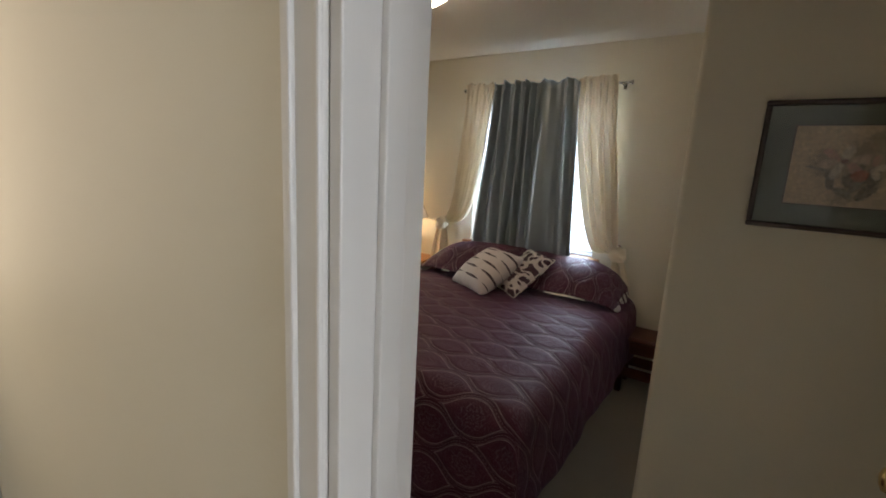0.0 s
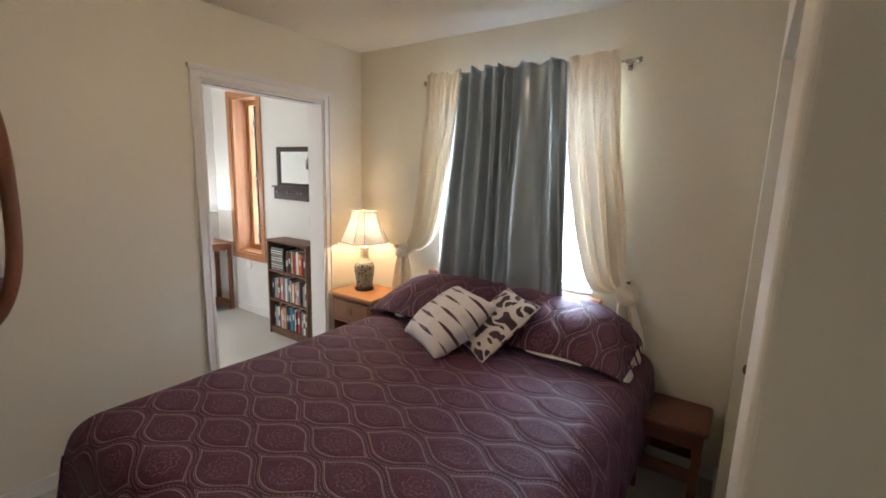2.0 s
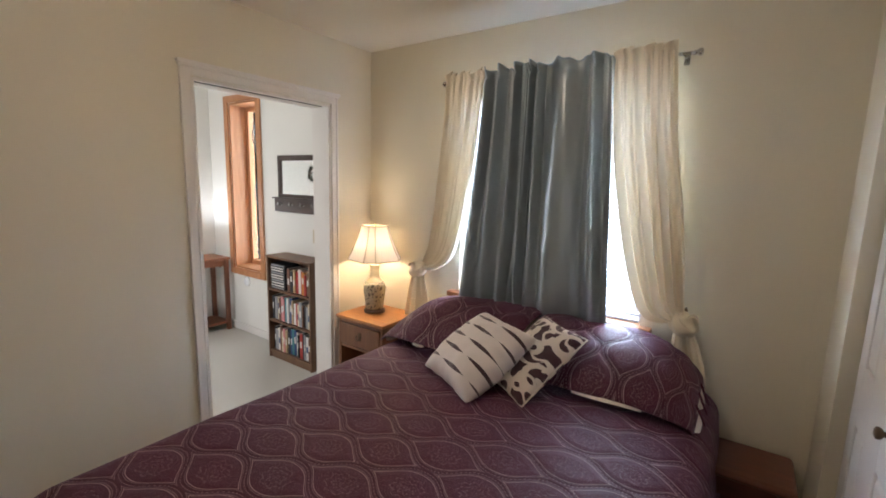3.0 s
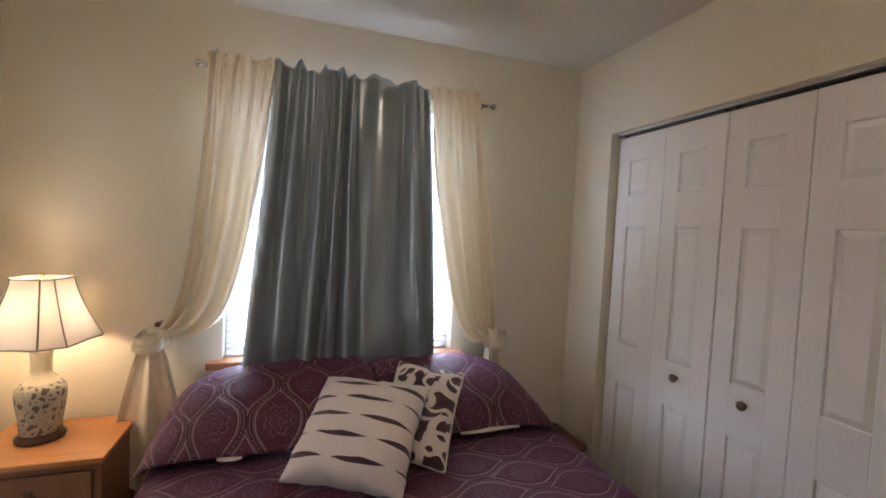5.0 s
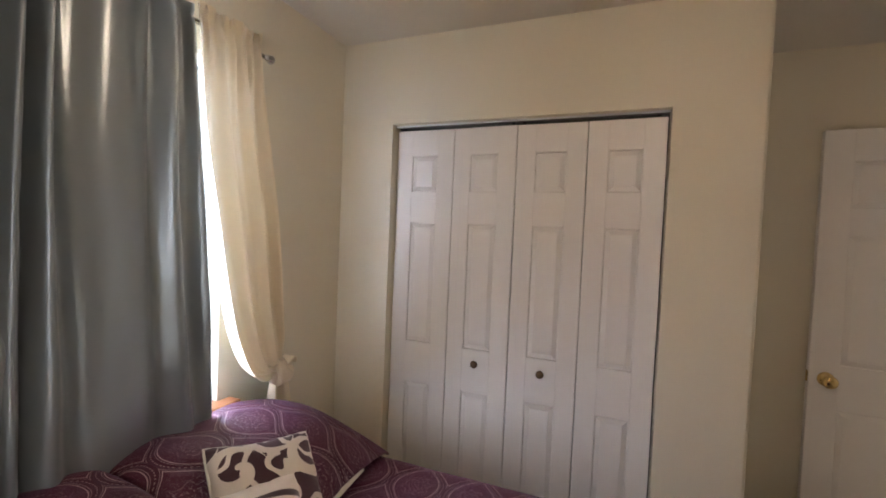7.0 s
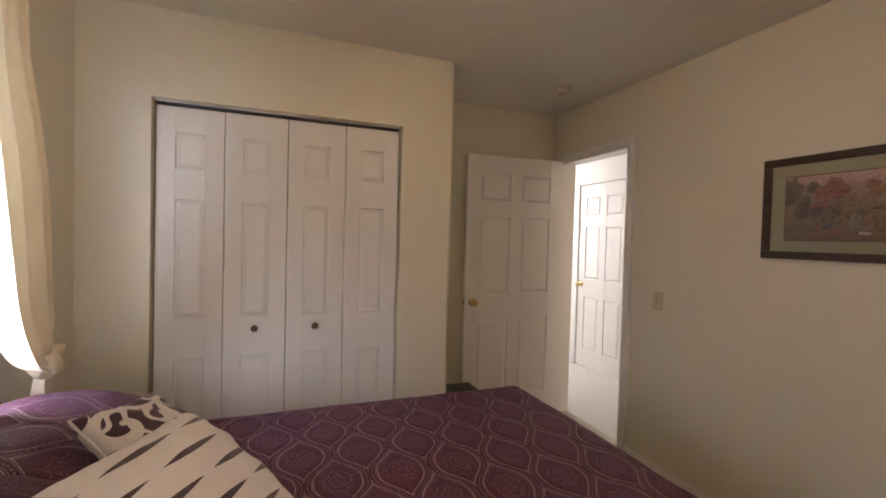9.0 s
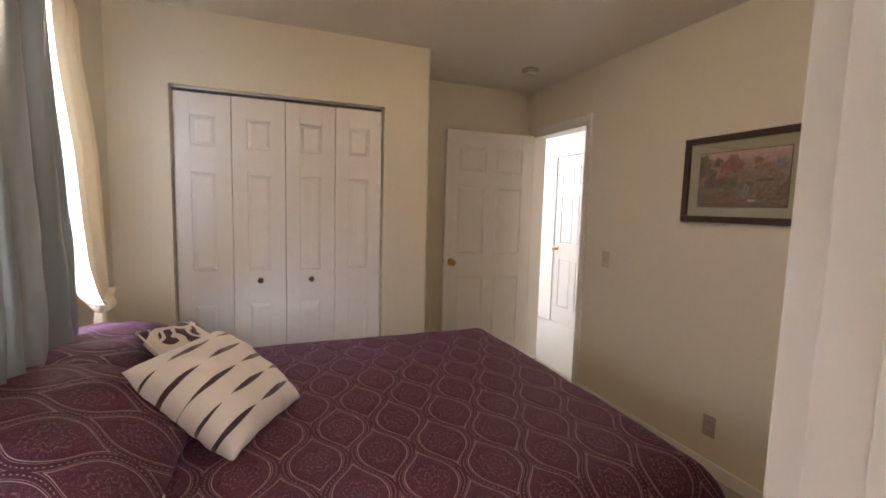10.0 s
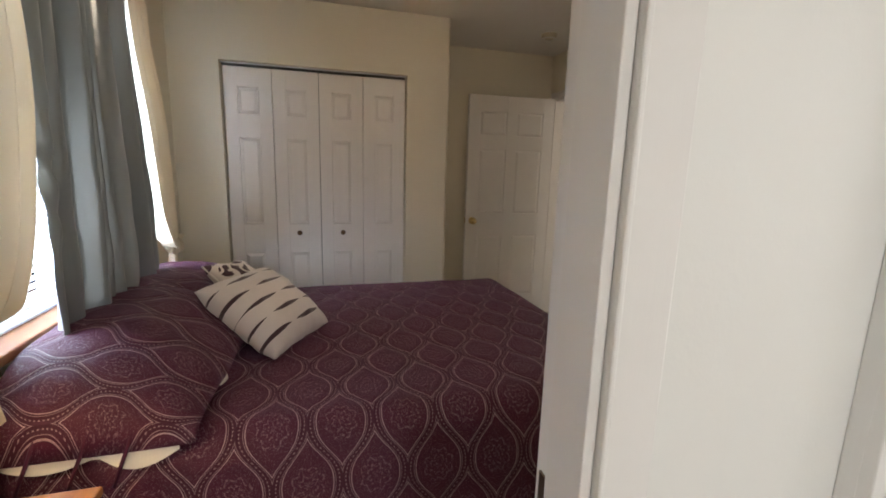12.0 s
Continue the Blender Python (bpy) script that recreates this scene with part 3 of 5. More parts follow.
part("meeting_stile", box(((WX0 + WX1) / 2 - 0.03, 3.08, WZ0 + fw), ((WX0 + WX1) / 2 + 0.03, 3.13, WZ1 - fw), 0.004), M_VINYL, win)
for a, b in ((WX0 + fw, (WX0 + WX1) / 2 - 0.03), ((WX0 + WX1) / 2 + 0.03, WX1 - fw)):
    g = part("pane", box((a, 3.104, WZ0 + fw), (b, 3.108, WZ1 - fw)), M_GLASS, win)
    g.visible_shadow = False
part("window_sill", box((WX0 - 0.06, YN - 0.055, WZ0 - 0.028), (WX1 + 0.06, YN + 0.073, WZ0 + 0.006), 0.006), M_SILL, win, "reddish wooden sill board")
blind = thing("window_blind", pose(0, 0, 0), "white horizontal mini blind lowered over the window", "blind")
part("head_rail", box((WX0 + 0.01, 3.025, WZ1 - 0.035), (WX1 - 0.01, 3.06, WZ1 - 0.002), 0.003), M_VINYL, blind)
M_SLAT = cloth("blind_slat", (0.84, 0.85, 0.86), 0.4, 50, 0.02, 0.0, 0.75)
slat = None
for i in range(44):
    z = WZ0 + 0.03 + i * 0.0262
    if slat is None:
        def curve(u, v):
            s = (u - 0.5) * 0.026
            return (WX0 + 0.012 + v * (WX1 - WX0 - 0.024), s * 0.9, s * 0.3 - 1.2 * s * s)
        slat = part("slat", sheet(curve, 4, 1), M_SLAT, blind, "", True)
        ob = slat
    else:
        ob = new("slat", slat.data)
        ob.parent = blind
    ob.location = (0, 3.044, z)
part("bottom_rail", box((WX0 + 0.012, 3.032, WZ0 + 0.008), (WX1 - 0.012, 3.056, WZ0 + 0.019), 0.003), M_VINYL, blind)

# ---- curtains ----
RZ, RY = 2.145, 2.935
rod = thing("curtain_rod", pose(0, 0, 0), "thin brushed nickel curtain rod with knob ends", "curtain rod")
part("pole", tube([(-1.87, RY, RZ), (-0.57, RY, RZ)], 0.008, 12), M_NICKEL, rod, "", True)
for x, s in ((-1.87, -1), (-0.57, 1)):
    f = part("finial", lathe([(0, 0), (0.008, 0), (0.011, 0.006), (0.007, 0.012), (0.014, 0.02), (0.017, 0.029), (0.013, 0.037), (0, 0.04)], 16), M_NICKEL, rod, "round nickel finial", True)
    f.matrix_local = pose(x, RY, RZ, 0, 90 * s)
for x in (-1.84, -0.60):
    part("bracket", boxes(((x - 0.006, RY, RZ - 0.016), (x + 0.006, YN, RZ - 0.006)), ((x - 0.012, YN - 0.004, RZ - 0.035), (x + 0.012, YN, RZ + 0.02)), bevel=0.002), M_NICKEL, rod)


def ease(a, b, v):
    t = max(0.0, min(1.0, (v - a) / (b - a)))
    return t * t * (3 - 2 * t)


def grey_curtain(x0t, x1t, x0b, x1b, ridges, seed):
    """A satin panel: a few pinched pleats at the heading that spread into soft folds lower down."""
    r = random.Random(seed)
    ph = [r.uniform(0, 6.28) for _ in range(6)]

    def f(u, v):
        z = 2.185 - v * 1.345
        wob = u + 0.012 * math.sin(7 * u + ph[0] + 2 * v)
        x = (x0t + (x1t - x0t) * wob) * (1 - v) + (x0b + (x1b - x0b) * wob) * v
        y = 0.010 * math.sin(9 * u + ph[1] + 1.5 * v) + 0.0028 * math.sin(19 * u + ph[2] + v + 2 * math.sin(3 * u)) + 0.0012 * math.sin(47 * u + ph[3] + 0.8 * v) * (1 - 0.5 * v)
        for k, (at, tall, wide) in enumerate(ridges):
            tall *= 1.55
            w = 0.8 * wide * (1 + 0.9 * v)
            d = (u - at - 0.06 * math.sin(2.5 * v + ph[k % 6]) * v) / w
            y -= tall * (1.0 - 0.25 * v) * math.exp(-d * d)
            y += 0.35 * tall * math.exp(-((abs(d) - 1.9) / 0.8) ** 2)
        y += 0.004 * math.sin(26 * v + 11 * u + ph[4]) * v * v
        y += 0.007 * math.sin(60 * v - 38 * u) * math.exp(-((u - 0.06) / 0.09) ** 2 - ((v - 0.62) / 0.16) ** 2)
        head = max(0.0, 1 - v / 0.045)
        z += 0.012 * head * math.sin(16 * u + ph[0]) + 0.006 * head * math.sin(37 * u)
        pinch = math.exp(-((v - 0.034) / 0.014) ** 2)
        return (x, RY - 0.034 + y * (1 - 0.35 * pinch) + 0.006 * pinch - 0.02 * ease(0.2, 0.9, v), z)

    c = part("grey_curtain", sheet(f, 170, 60), M_SATIN, None, "", True)
    c.modifiers.new("cloth", "SOLIDIFY").thickness = 0.0015
    return tagged(c, "shiny grey satin curtain panel hanging from the rod", "curtain", "grey window curtains")


grey_curtain(-1.606, -1.30, -1.692, -1.30, [(0.10, 0.022, 0.07), (0.38, 0.030, 0.07), (0.70, 0.034, 0.045), (0.93, 0.030, 0.035)], 3)
grey_curtain(-1.34, -0.897, -1.38, -0.815, [(0.05, 0.030, 0.03), (0.17, 0.036, 0.032), (0.48, 0.014, 0.12), (0.80, 0.034, 0.045), (0.97, 0.016, 0.03)], 8)


def along(points, v):
    """A smooth curve through points, v from 0 to 1."""
    n = len(points) - 1
    i = min(int(v * n), n - 1)
    t = v * n - i
    p = [Vector(points[max(0, min(n, i + k))]) for k in (-1, 0, 1, 2)]
    return 0.5 * (2 * p[1] + (p[2] - p[0]) * t + (2 * p[0] - 5 * p[1] + 4 * p[2] - p[3]) * t * t + (3 * p[1] - p[0] - 3 * p[2] + p[3]) * t ** 3)


def cream_curtain(inner, outer, knot, tail, seed, label):
    """A sheer panel gathered on the rod and drawn aside into a knot, with a loose tail below."""
    r = random.Random(seed)
    ph = [r.uniform(0, 6.28) for _ in range(6)]
    side = 1 if outer[0][0] > inner[0][0] else -1
    kx, ky, kz = knot
    c = thing("cream_curtain", pose(0, 0, 0), label, "curtain", "cream tied curtains")

    def body(u, v):
        a, b = along(inner, v), along(outer, v)
        lean = u + 0.035 * math.sin(2 * math.pi * u + ph[0] + 2.2 * v) * math.sin(math.pi * u)
        x = a.x + (b.x - a.x) * lean
        z = a.y + (b.y - a.y) * u
        wide = abs(b.x - a.x) / 0.26
        gather = math.exp(-((v - 0.05) / 0.10) ** 2)
        s = 2 * math.pi * u
        folds = math.sin(3.1 * s + ph[1] + 0.5 * math.sin(4 * v + ph[2])) + 0.38 * math.sin(6.2 * s + 2 * ph[1] + 0.9) + 0.25 * math.sin(1.3 * s + ph[3])
        fine = math.sin(6.4 * s + ph[4] + 0.6 * math.sin(2 * s)) + 0.4 * math.sin(11.7 * s + ph[5])
        amp = (0.012 + 0.020 * ease(0.05, 0.35, v)) * min(1.0, wide + 0.25) * (1 - 0.45 * ease(0.75, 1, v))
        y = amp * folds * (1 - 0.6 * gather) + 0.0125 * gather * fine
        head = max(0.0, 1 - v / 0.035)
        z += head * (0.010 * math.sin(6.4 * s + ph[4]) + 0.007 * math.sin(2.6 * s + ph[2]))
        x += head * 0.012 * math.sin(6.4 * s + ph[0])
        pinch = math.exp(-((v - 0.036) / 0.012) ** 2)
        y += 0.0035 * math.sin(30 * v + 9 * u + ph[2]) * ease(0.6, 1, v)
        bag = ease(0.55, 0.95, v) * (1 - ease(0.9, 1.0, v)) * (1 - u)
        return (x, RY - 0.040 + y * (1 - 0.45 * pinch) + 0.006 * pinch - 0.035 * bag + (ky - RY + 0.040) * ease(0.7, 1, v), z)

    part("panel", sheet(body, 110, 64), M_CREAM, c, "", True)

    def fall(u, v):
        w = 0.036 + (tail[2] - 0.036) * min(1.0, 1.6 * v) ** 0.75
        x = kx + (tail[0] - kx) * v + (u - 0.5) * 2 * w
        deep = 0.012 + 0.020 * v
        y = ky + (tail[1] - ky) * v - deep * math.sin(2 * math.pi * 1.6 * u + ph[3] + 0.6 * v) - 0.35 * deep * math.sin(2 * math.pi * 3.7 * u + ph[4])
        return (x, y, kz - 0.015 - v * tail[3] + 0.014 * v * math.sin(2 * math.pi * 1.6 * u))

    part("tail", sheet(fall, 60, 30), M_CREAM, c, "", True)

    def lump(u, v):
        a, bb = 2 * math.pi * u, math.pi * (v - 0.5)
        d = Vector((math.cos(bb) * math.cos(a), math.cos(bb) * math.sin(a), math.sin(bb)))
        rr = 1 + 0.10 * math.sin(5 * a + 3 * bb + ph[1]) * math.cos(bb) + 0.22 * noise.noise(d * 1.7 + Vector((seed, 0, 0)))
        p = Vector((0.062 * d.x, 0.042 * d.y, 0.054 * d.z)) * rr
        p.rotate(Euler((0, 0.5 * side, 0)))
        return (kx + p.x, ky + p.y, kz + p.z)

    part("knot", sheet(lump, 48, 24), M_CREAM, c, "knotted cloth", True)

    def wrap(u, v):
        a, bb = 2 * math.pi * u, 2 * math.pi * v
        flat = 0.021 + 0.006 * math.sin(2 * a + ph[2])
        thick = 0.0085 + 0.002 * math.sin(3 * bb + 4 * a + ph[5])
        p = Vector(((0.056 + thick * math.cos(bb)) * math.cos(a), (0.046 + thick * math.cos(bb)) * math.sin(a), flat * math.sin(bb) + 0.006 * math.sin(3 * a + ph[0])))
        p.rotate(Euler((0.35, 0.75 * side, 0.2)))
        return (kx + p.x, ky + p.y, kz + p.z)

    part("wrap", sheet(wrap, 40, 16), M_CREAM, c, "band of cloth round the knot", True)

    def loop(u, v):
        a = math.pi * (0.1 + 1.25 * u)
        rr = 0.040 + 0.006 * math.sin(2 * a + ph[3])
        w = (v - 0.5) * 0.055 * math.sin(math.pi * min(1, u + 0.15))
        return (kx + side * (0.030 + rr * 0.7 * math.cos(a)), ky - 0.022 + w + 0.004 * math.sin(9 * v), kz + 0.010 + rr * math.sin(a))

    ear = part("loop", sheet(loop, 24, 8), M_CREAM, c, "loose loop of the knot", True)
    ear.modifiers.new("cloth", "SOLIDIFY").thickness = 0.002
    peg = part("tieback_peg", lathe([(0, 0), (0.005, 0), (0.005, 0.05), (0.012, 0.054), (0.012, 0.062), (0, 0.066)], 12), M_BRONZE, c, "small bronze tieback peg", True)
    peg.matrix_local = pose(kx - side * 0.005, YN, kz + 0.055, 90)


cream_curtain([(-0.887, 2.19), (-0.866, 1.80), (-0.805, 1.42), (-0.735, 1.12), (-0.655, 0.955), (-0.53, 0.935)], [(-0.629, 2.19), (-0.590, 1.80), (-0.535, 1.45), (-0.505, 1.20), (-0.492, 1.05), (-0.486, 0.965)], (-0.486, 2.90, 0.935), (-0.445, 2.93, 0.072, 0.27), 5, "cream sheer curtain knotted aside beside the closet")
cream_curtain([(-1.594, 2.19), (-1.632, 1.78), (-1.682, 1.40), (-1.755, 1.12), (-1.86, 1.015), (-1.99, 1.00)], [(-1.858, 2.19), (-1.866, 1.80), (-1.893, 1.45), (-1.930, 1.20), (-1.985, 1.06), (-2.03, 1.01)], (-2.035, 2.88, 0.985), (-2.035, 2.90, 0.135, 0.62), 11, "cream sheer curtain knotted aside beside the lamp")

# ---- bed ----
BX0, BX1, BY0, BY1, BZ = -1.975, -0.305, 0.885, 2.92, 0.640
bed = thing("bed", pose(0, 0, 0), "queen bed made up with a maroon quilt", "bed")
part("mattress", box((BX0 + 0.09, BY0 + 0.10, 0.36), (BX1 - 0.09, BY1 - 0.01, BZ - 0.03), 0.04, 3), M_SHEET, bed)
part("box_spring", box((BX0 + 0.1, BY0 + 0.12, 0.18), (BX1 - 0.1, BY1 - 0.02, 0.36), 0.02), cloth("box_spring_cloth", (0.5, 0.47, 0.42)), bed)
M_IRON = metal("black_iron", (0.05, 0.05, 0.05), 0.5)
for x in (BX0 + 0.2, BX1 - 0.12):
    for y in (BY0 + 0.22, 2.08, BY1 - 0.15):
        part("leg", lathe([(0, 0), (0.02, 0), (0.02, 0.02), (0.013, 0.03), (0.013, 0.18), (0, 0.18)], 12, centre=(x, y)), M_IRON, bed, "black metal leg")
for x in (BX0 + 0.15, BX1 - 0.18):
    part("rail", box((x, BY0 + 0.15, 0.15), (x + 0.03, BY1 - 0.1, 0.18)), M_IRON, bed)

ROUND = 0.12


def drop(s, lo, hi, fall):
    """Unrolled cloth place s to (place along, depth below the top): flat, round the edge, then hanging."""
    for edge, sign in ((lo, -1), (hi, 1)):
        d = (s - edge) * sign + ROUND
        if d > 0:
            arc = ROUND * math.pi / 2
            if d < arc:
                a = d / ROUND
                return edge - sign * ROUND + sign * ROUND * math.sin(a), ROUND * (1 - math.cos(a))
            return edge, ROUND + d - arc
    return s, 0.0


def quilt_point(p, q):
    x, dx = drop(p, BX0, BX1, 0)
    y, dy = drop(q, BY0, 9, 0)
    hang = math.hypot(dx, dy) if min(dx, dy) < ROUND else max(dx, dy) + 0.2 * min(dx, dy)
    flare = 0.11 * max(0, hang - ROUND)
    sx = -1 if p < (BX0 + BX1) / 2 else 1
    k = max(0, hang - ROUND)
    if dx > 0.05:
        x += sx * (flare + 0.028 * k * math.sin(9 * q + 1.2) + 0.014 * k * math.sin(21 * q))
    if dy > 0.05:
        y -= flare + 0.03 * k * math.sin(8 * p) + 0.012 * k * math.sin(19 * p + 2)
    z = BZ - hang
    z += 0.010 * noise.noise((p * 1.7, q * 1.7, 0.3)) + 0.004 * noise.noise((p * 6, q * 6, 4))
    crown = 1 - ((p - (BX0 + BX1) / 2) / 0.85) ** 2
    z += 0.012 * max(0, crown)
    return Vector((x, y, max(z, 0.02 + 0.01 * math.sin(13 * p + 11 * q))))


P0, P1, Q0, Q1 = BX0 - 0.46, BX1 + 0.34, BY0 - 0.50, BY1
quilt = part("quilt", sheet(lambda u, v: quilt_point(P0 + (P1 - P0) * u, Q0 + (Q1 - Q0) * v), 150, 150, uv=lambda u, v: (P0 + (P1 - P0) * u + 1.393, Q0 + (Q1 - Q0) * v - 1.184)), M_QUILT, None, "", True)
quilt.modifiers.new("cloth", "SOLIDIFY").thickness = 0.008
tagged(quilt, "maroon jacquard quilt with an ogee pattern, spread over the bed", "quilt")


def pillow_form(w, h, t, n=40, pinch=0.06, seed=1, uvs=None):
    """A stuffed square cushion lying in x, y with its corners drawn out."""
    bm = bmesh.new()
    layer = bm.loops.layers.uv.verify()
    off = Vector((seed * 3.1, seed * 1.7, 0))
    for s in (1, -1):
        grid = []
        for i in range(n + 1):
            row = []
            for j in range(n + 1):
                a, b = 2 * i / n - 1, 2 * j / n - 1
                a, b = math.copysign(abs(a) ** 0.8, a), math.copysign(abs(b) ** 0.8, b)
                x = a * w / 2 * (1 - pinch * (1 - b * b) * abs(a) ** 2)
                y = b * h / 2 * (1 - pinch * (1 - a * a) * abs(b) ** 2)
                body = max(0.0, (1 - abs(a) ** 2.6) * (1 - abs(b) ** 2.6)) ** 0.5
                ear = 1 - 0.035 * abs(a * b) ** 5
                edge = max(abs(a), abs(b)) ** 6
                pull = 1 - 0.03 * edge * noise.noise(Vector((a * 4.5, b * 4.5, 9)) + off)
                x, y = x * ear * pull, y * ear * pull
                gather = 0.018 * edge * noise.noise(Vector((a * 8 * (1 - 0.6 * abs(a)), b * 8 * (1 - 0.6 * abs(b)), 3)) + off)
                z = s * gather * min(1.0, body * 3) + s * t / 2 * body * (1 + 0.12 * noise.noise(Vector((x * 7, y * 7, s * 2)) + off)) + 0.009 * noise.noise(Vector((x * 19, y * 19, 5)) + off) * body
                row.append((bm.verts.new((x, y, z)), (x, y)))
            grid.append(row)
        for i in range(n):
            for j in range(n):
                q = [grid[i][j], grid[i + 1][j], grid[i + 1][j + 1], grid[i][j + 1]]
                if s < 0:
                    q.reverse()
                face = bm.faces.new([v for v, _ in q])
                for loop, (_, c) in zip(face.loops, q):
                    loop[layer].uv = c
    bmesh.ops.remove_doubles(bm, verts=bm.verts, dist=0.0004)
    return bm


# shams of the quilt's cloth over white pillows, propped at the head
def sham_form(x_in, x_end, seed, grow=0.0, low=0.0):
    """A soft slab from the front edge up to the wall, rolled down at its open end; u runs from the inner edge to the end."""
    side = 1 if x_end > x_in else -1
    long = abs(x_end - x_in) + grow

    def f(u, v):
        e = (1 - u) * long
        x = x_in + side * u * long
        front = 2.425 - grow * (0.9 * math.sin(math.pi * min(1, u * 1.15)) - 0.35) + 0.03 * u * u
        y = front + (2.93 - front) * v + 0.012 * noise.noise((x * 4, v * 3, seed))
        rise = math.sin(math.pi * min(0.66 * v + 0.02, 1)) ** 0.62
        roll = math.sqrt(max(0.0, 1 - max(0.0, 1 - e / 0.36) ** 2.0))
        crease = 0.90 + 0.10 * math.sqrt(max(0.0, 1 - max(0.0, 1 - u * long / 0.12) ** 2))
        z = 0.649 + 0.231 * rise * roll * crease
        z += 0.016 * noise.noise((x * 5, y * 5, seed)) * rise * roll - low
        over = max(0.0, side * (x - (BX0 + 0.07 if side < 0 else BX1 - 0.07)))
        z -= 3.2 * over * over
        return (x, y, z)

    return f, long


def sham(x_in, x_end, seed, label, bare):
    side = 1 if x_end > x_in else -1
    s = thing("pillow_sham", pose(0, 0, 0), label, "pillow", "maroon pillow shams")
    f, long = sham_form(x_in, x_end, seed)
    cov = part("cover", sheet(f, 60, 44, uv=lambda u, v: (v * 0.62 + 0.13 * seed, u * long * 0.92 + 0.05 + 0.14 * max(0.0, (u - 0.7) / 0.3) ** 2)), M_QUILT, s, "", True)
    cov.modifiers.new("cloth", "SOLIDIFY").thickness = 0.008

    def end_lip(u, v):
        w = 0.08 + 0.86 * v
        a = Vector(f(0.97 + 0.03 * min(1.0, u * 1.6), w))
        out = max(0.0, u - 0.6) / 0.4
        gape = max(0.0, math.sin(2.2 * math.pi * v)) if v < 0.46 else 0.6 * max(0.0, math.sin(math.pi * (v - 0.5) / 0.46))
        return a + Vector((side * 0.022 * out * gape, 0, -0.011 - 0.028 * out * gape))

    def front_lip(u, v):
        w = bare[0] + bare[1] * v
        a = Vector(f(w, 0.05 * (1 - u)))
        return a + Vector((0, -0.010 * u * math.sin(math.pi * v), -0.011))

    part("pillow", sheet(end_lip, 10, 40), M_SHEET, s, "white pillow showing at the open end", True)
    part("pillow_edge", sheet(front_lip, 6, 30), M_SHEET, s, "white pillow showing under the front edge", True)
    for k in (0.30, 0.52, 0.74):
        a, b = Vector(f(0.985, k)), Vector(f(1.0, k + 0.03))
        part("tie", tube([a + Vector((0, 0, 0.006)), b + Vector((side * 0.012, 0, 0.002)), b + Vector((side * 0.024, 0.01, -0.03)), b + Vector((side * 0.026, 0.028, -0.08))], 0.005, 6), M_QUILT, s, "thin maroon ribbon tie", True)
    return s


sham(-1.155, -1.962, 2, "maroon patterned pillow sham with ribbon ties, near the lamp", (0.60, 0.10))
sham(-1.145, -0.375, 5, "maroon patterned pillow sham with ribbon ties, beside the closet", (0.40, 0.36))

# ---- throw pillows ----
def facing(centre, xa, ya):
    """A pose whose x runs along xa and whose y lies towards ya."""
    x = Vector(xa).normalized()
    y = Vector(ya)
    y = (y - x * y.dot(x)).normalized()
    z = x.cross(y)
    m = Matrix((x, y, z)).transposed().to_4x4()
    m.translation = centre
    return m


def slit_material():
    n = Nodes("slit_satin")
    uv = n.tree.nodes.new("ShaderNodeUVMap")
    sep = n.tree.nodes.new("ShaderNodeSeparateXYZ")
    n.tree.links.new(uv.outputs[0], sep.inputs[0])
    row = n.math("ADD", n.math("DIVIDE", sep.outputs[1], 0.070), 0.5)
    near = n.math("MULTIPLY", n.math("ABSOLUTE", n.math("SUBTRACT", n.math("FRACT", row), 0.5)), 0.070)
    u = n.math("ADD", n.math("DIVIDE", sep.outputs[0], 0.21), n.math("MULTIPLY", n.math("FLOOR", row), 0.37))
    lens = n.math("SUBTRACT", n.math("MULTIPLY", n.math("ABSOLUTE", n.math("SINE", n.math("MULTIPLY", u, math.pi))), 0.0110), 0.0022)
    dark = n.math("LESS_THAN", near, lens)
    silk = n.mix(n.noise(n.coords("UV", (60, 400, 1)), 3, 3), (0.68, 0.61, 0.58), (0.79, 0.73, 0.70))
    n.set(Base_Color=n.mix(dark, silk, (0.045, 0.012, 0.022)), Roughness=0.42, Sheen_Weight=0.3)
    n.bump(n.math("SUBTRACT", n.noise(uv.outputs[0], 9, 4), n.math("MULTIPLY", dark, 0.6)), 0.35, 0.01)
    return n.mat


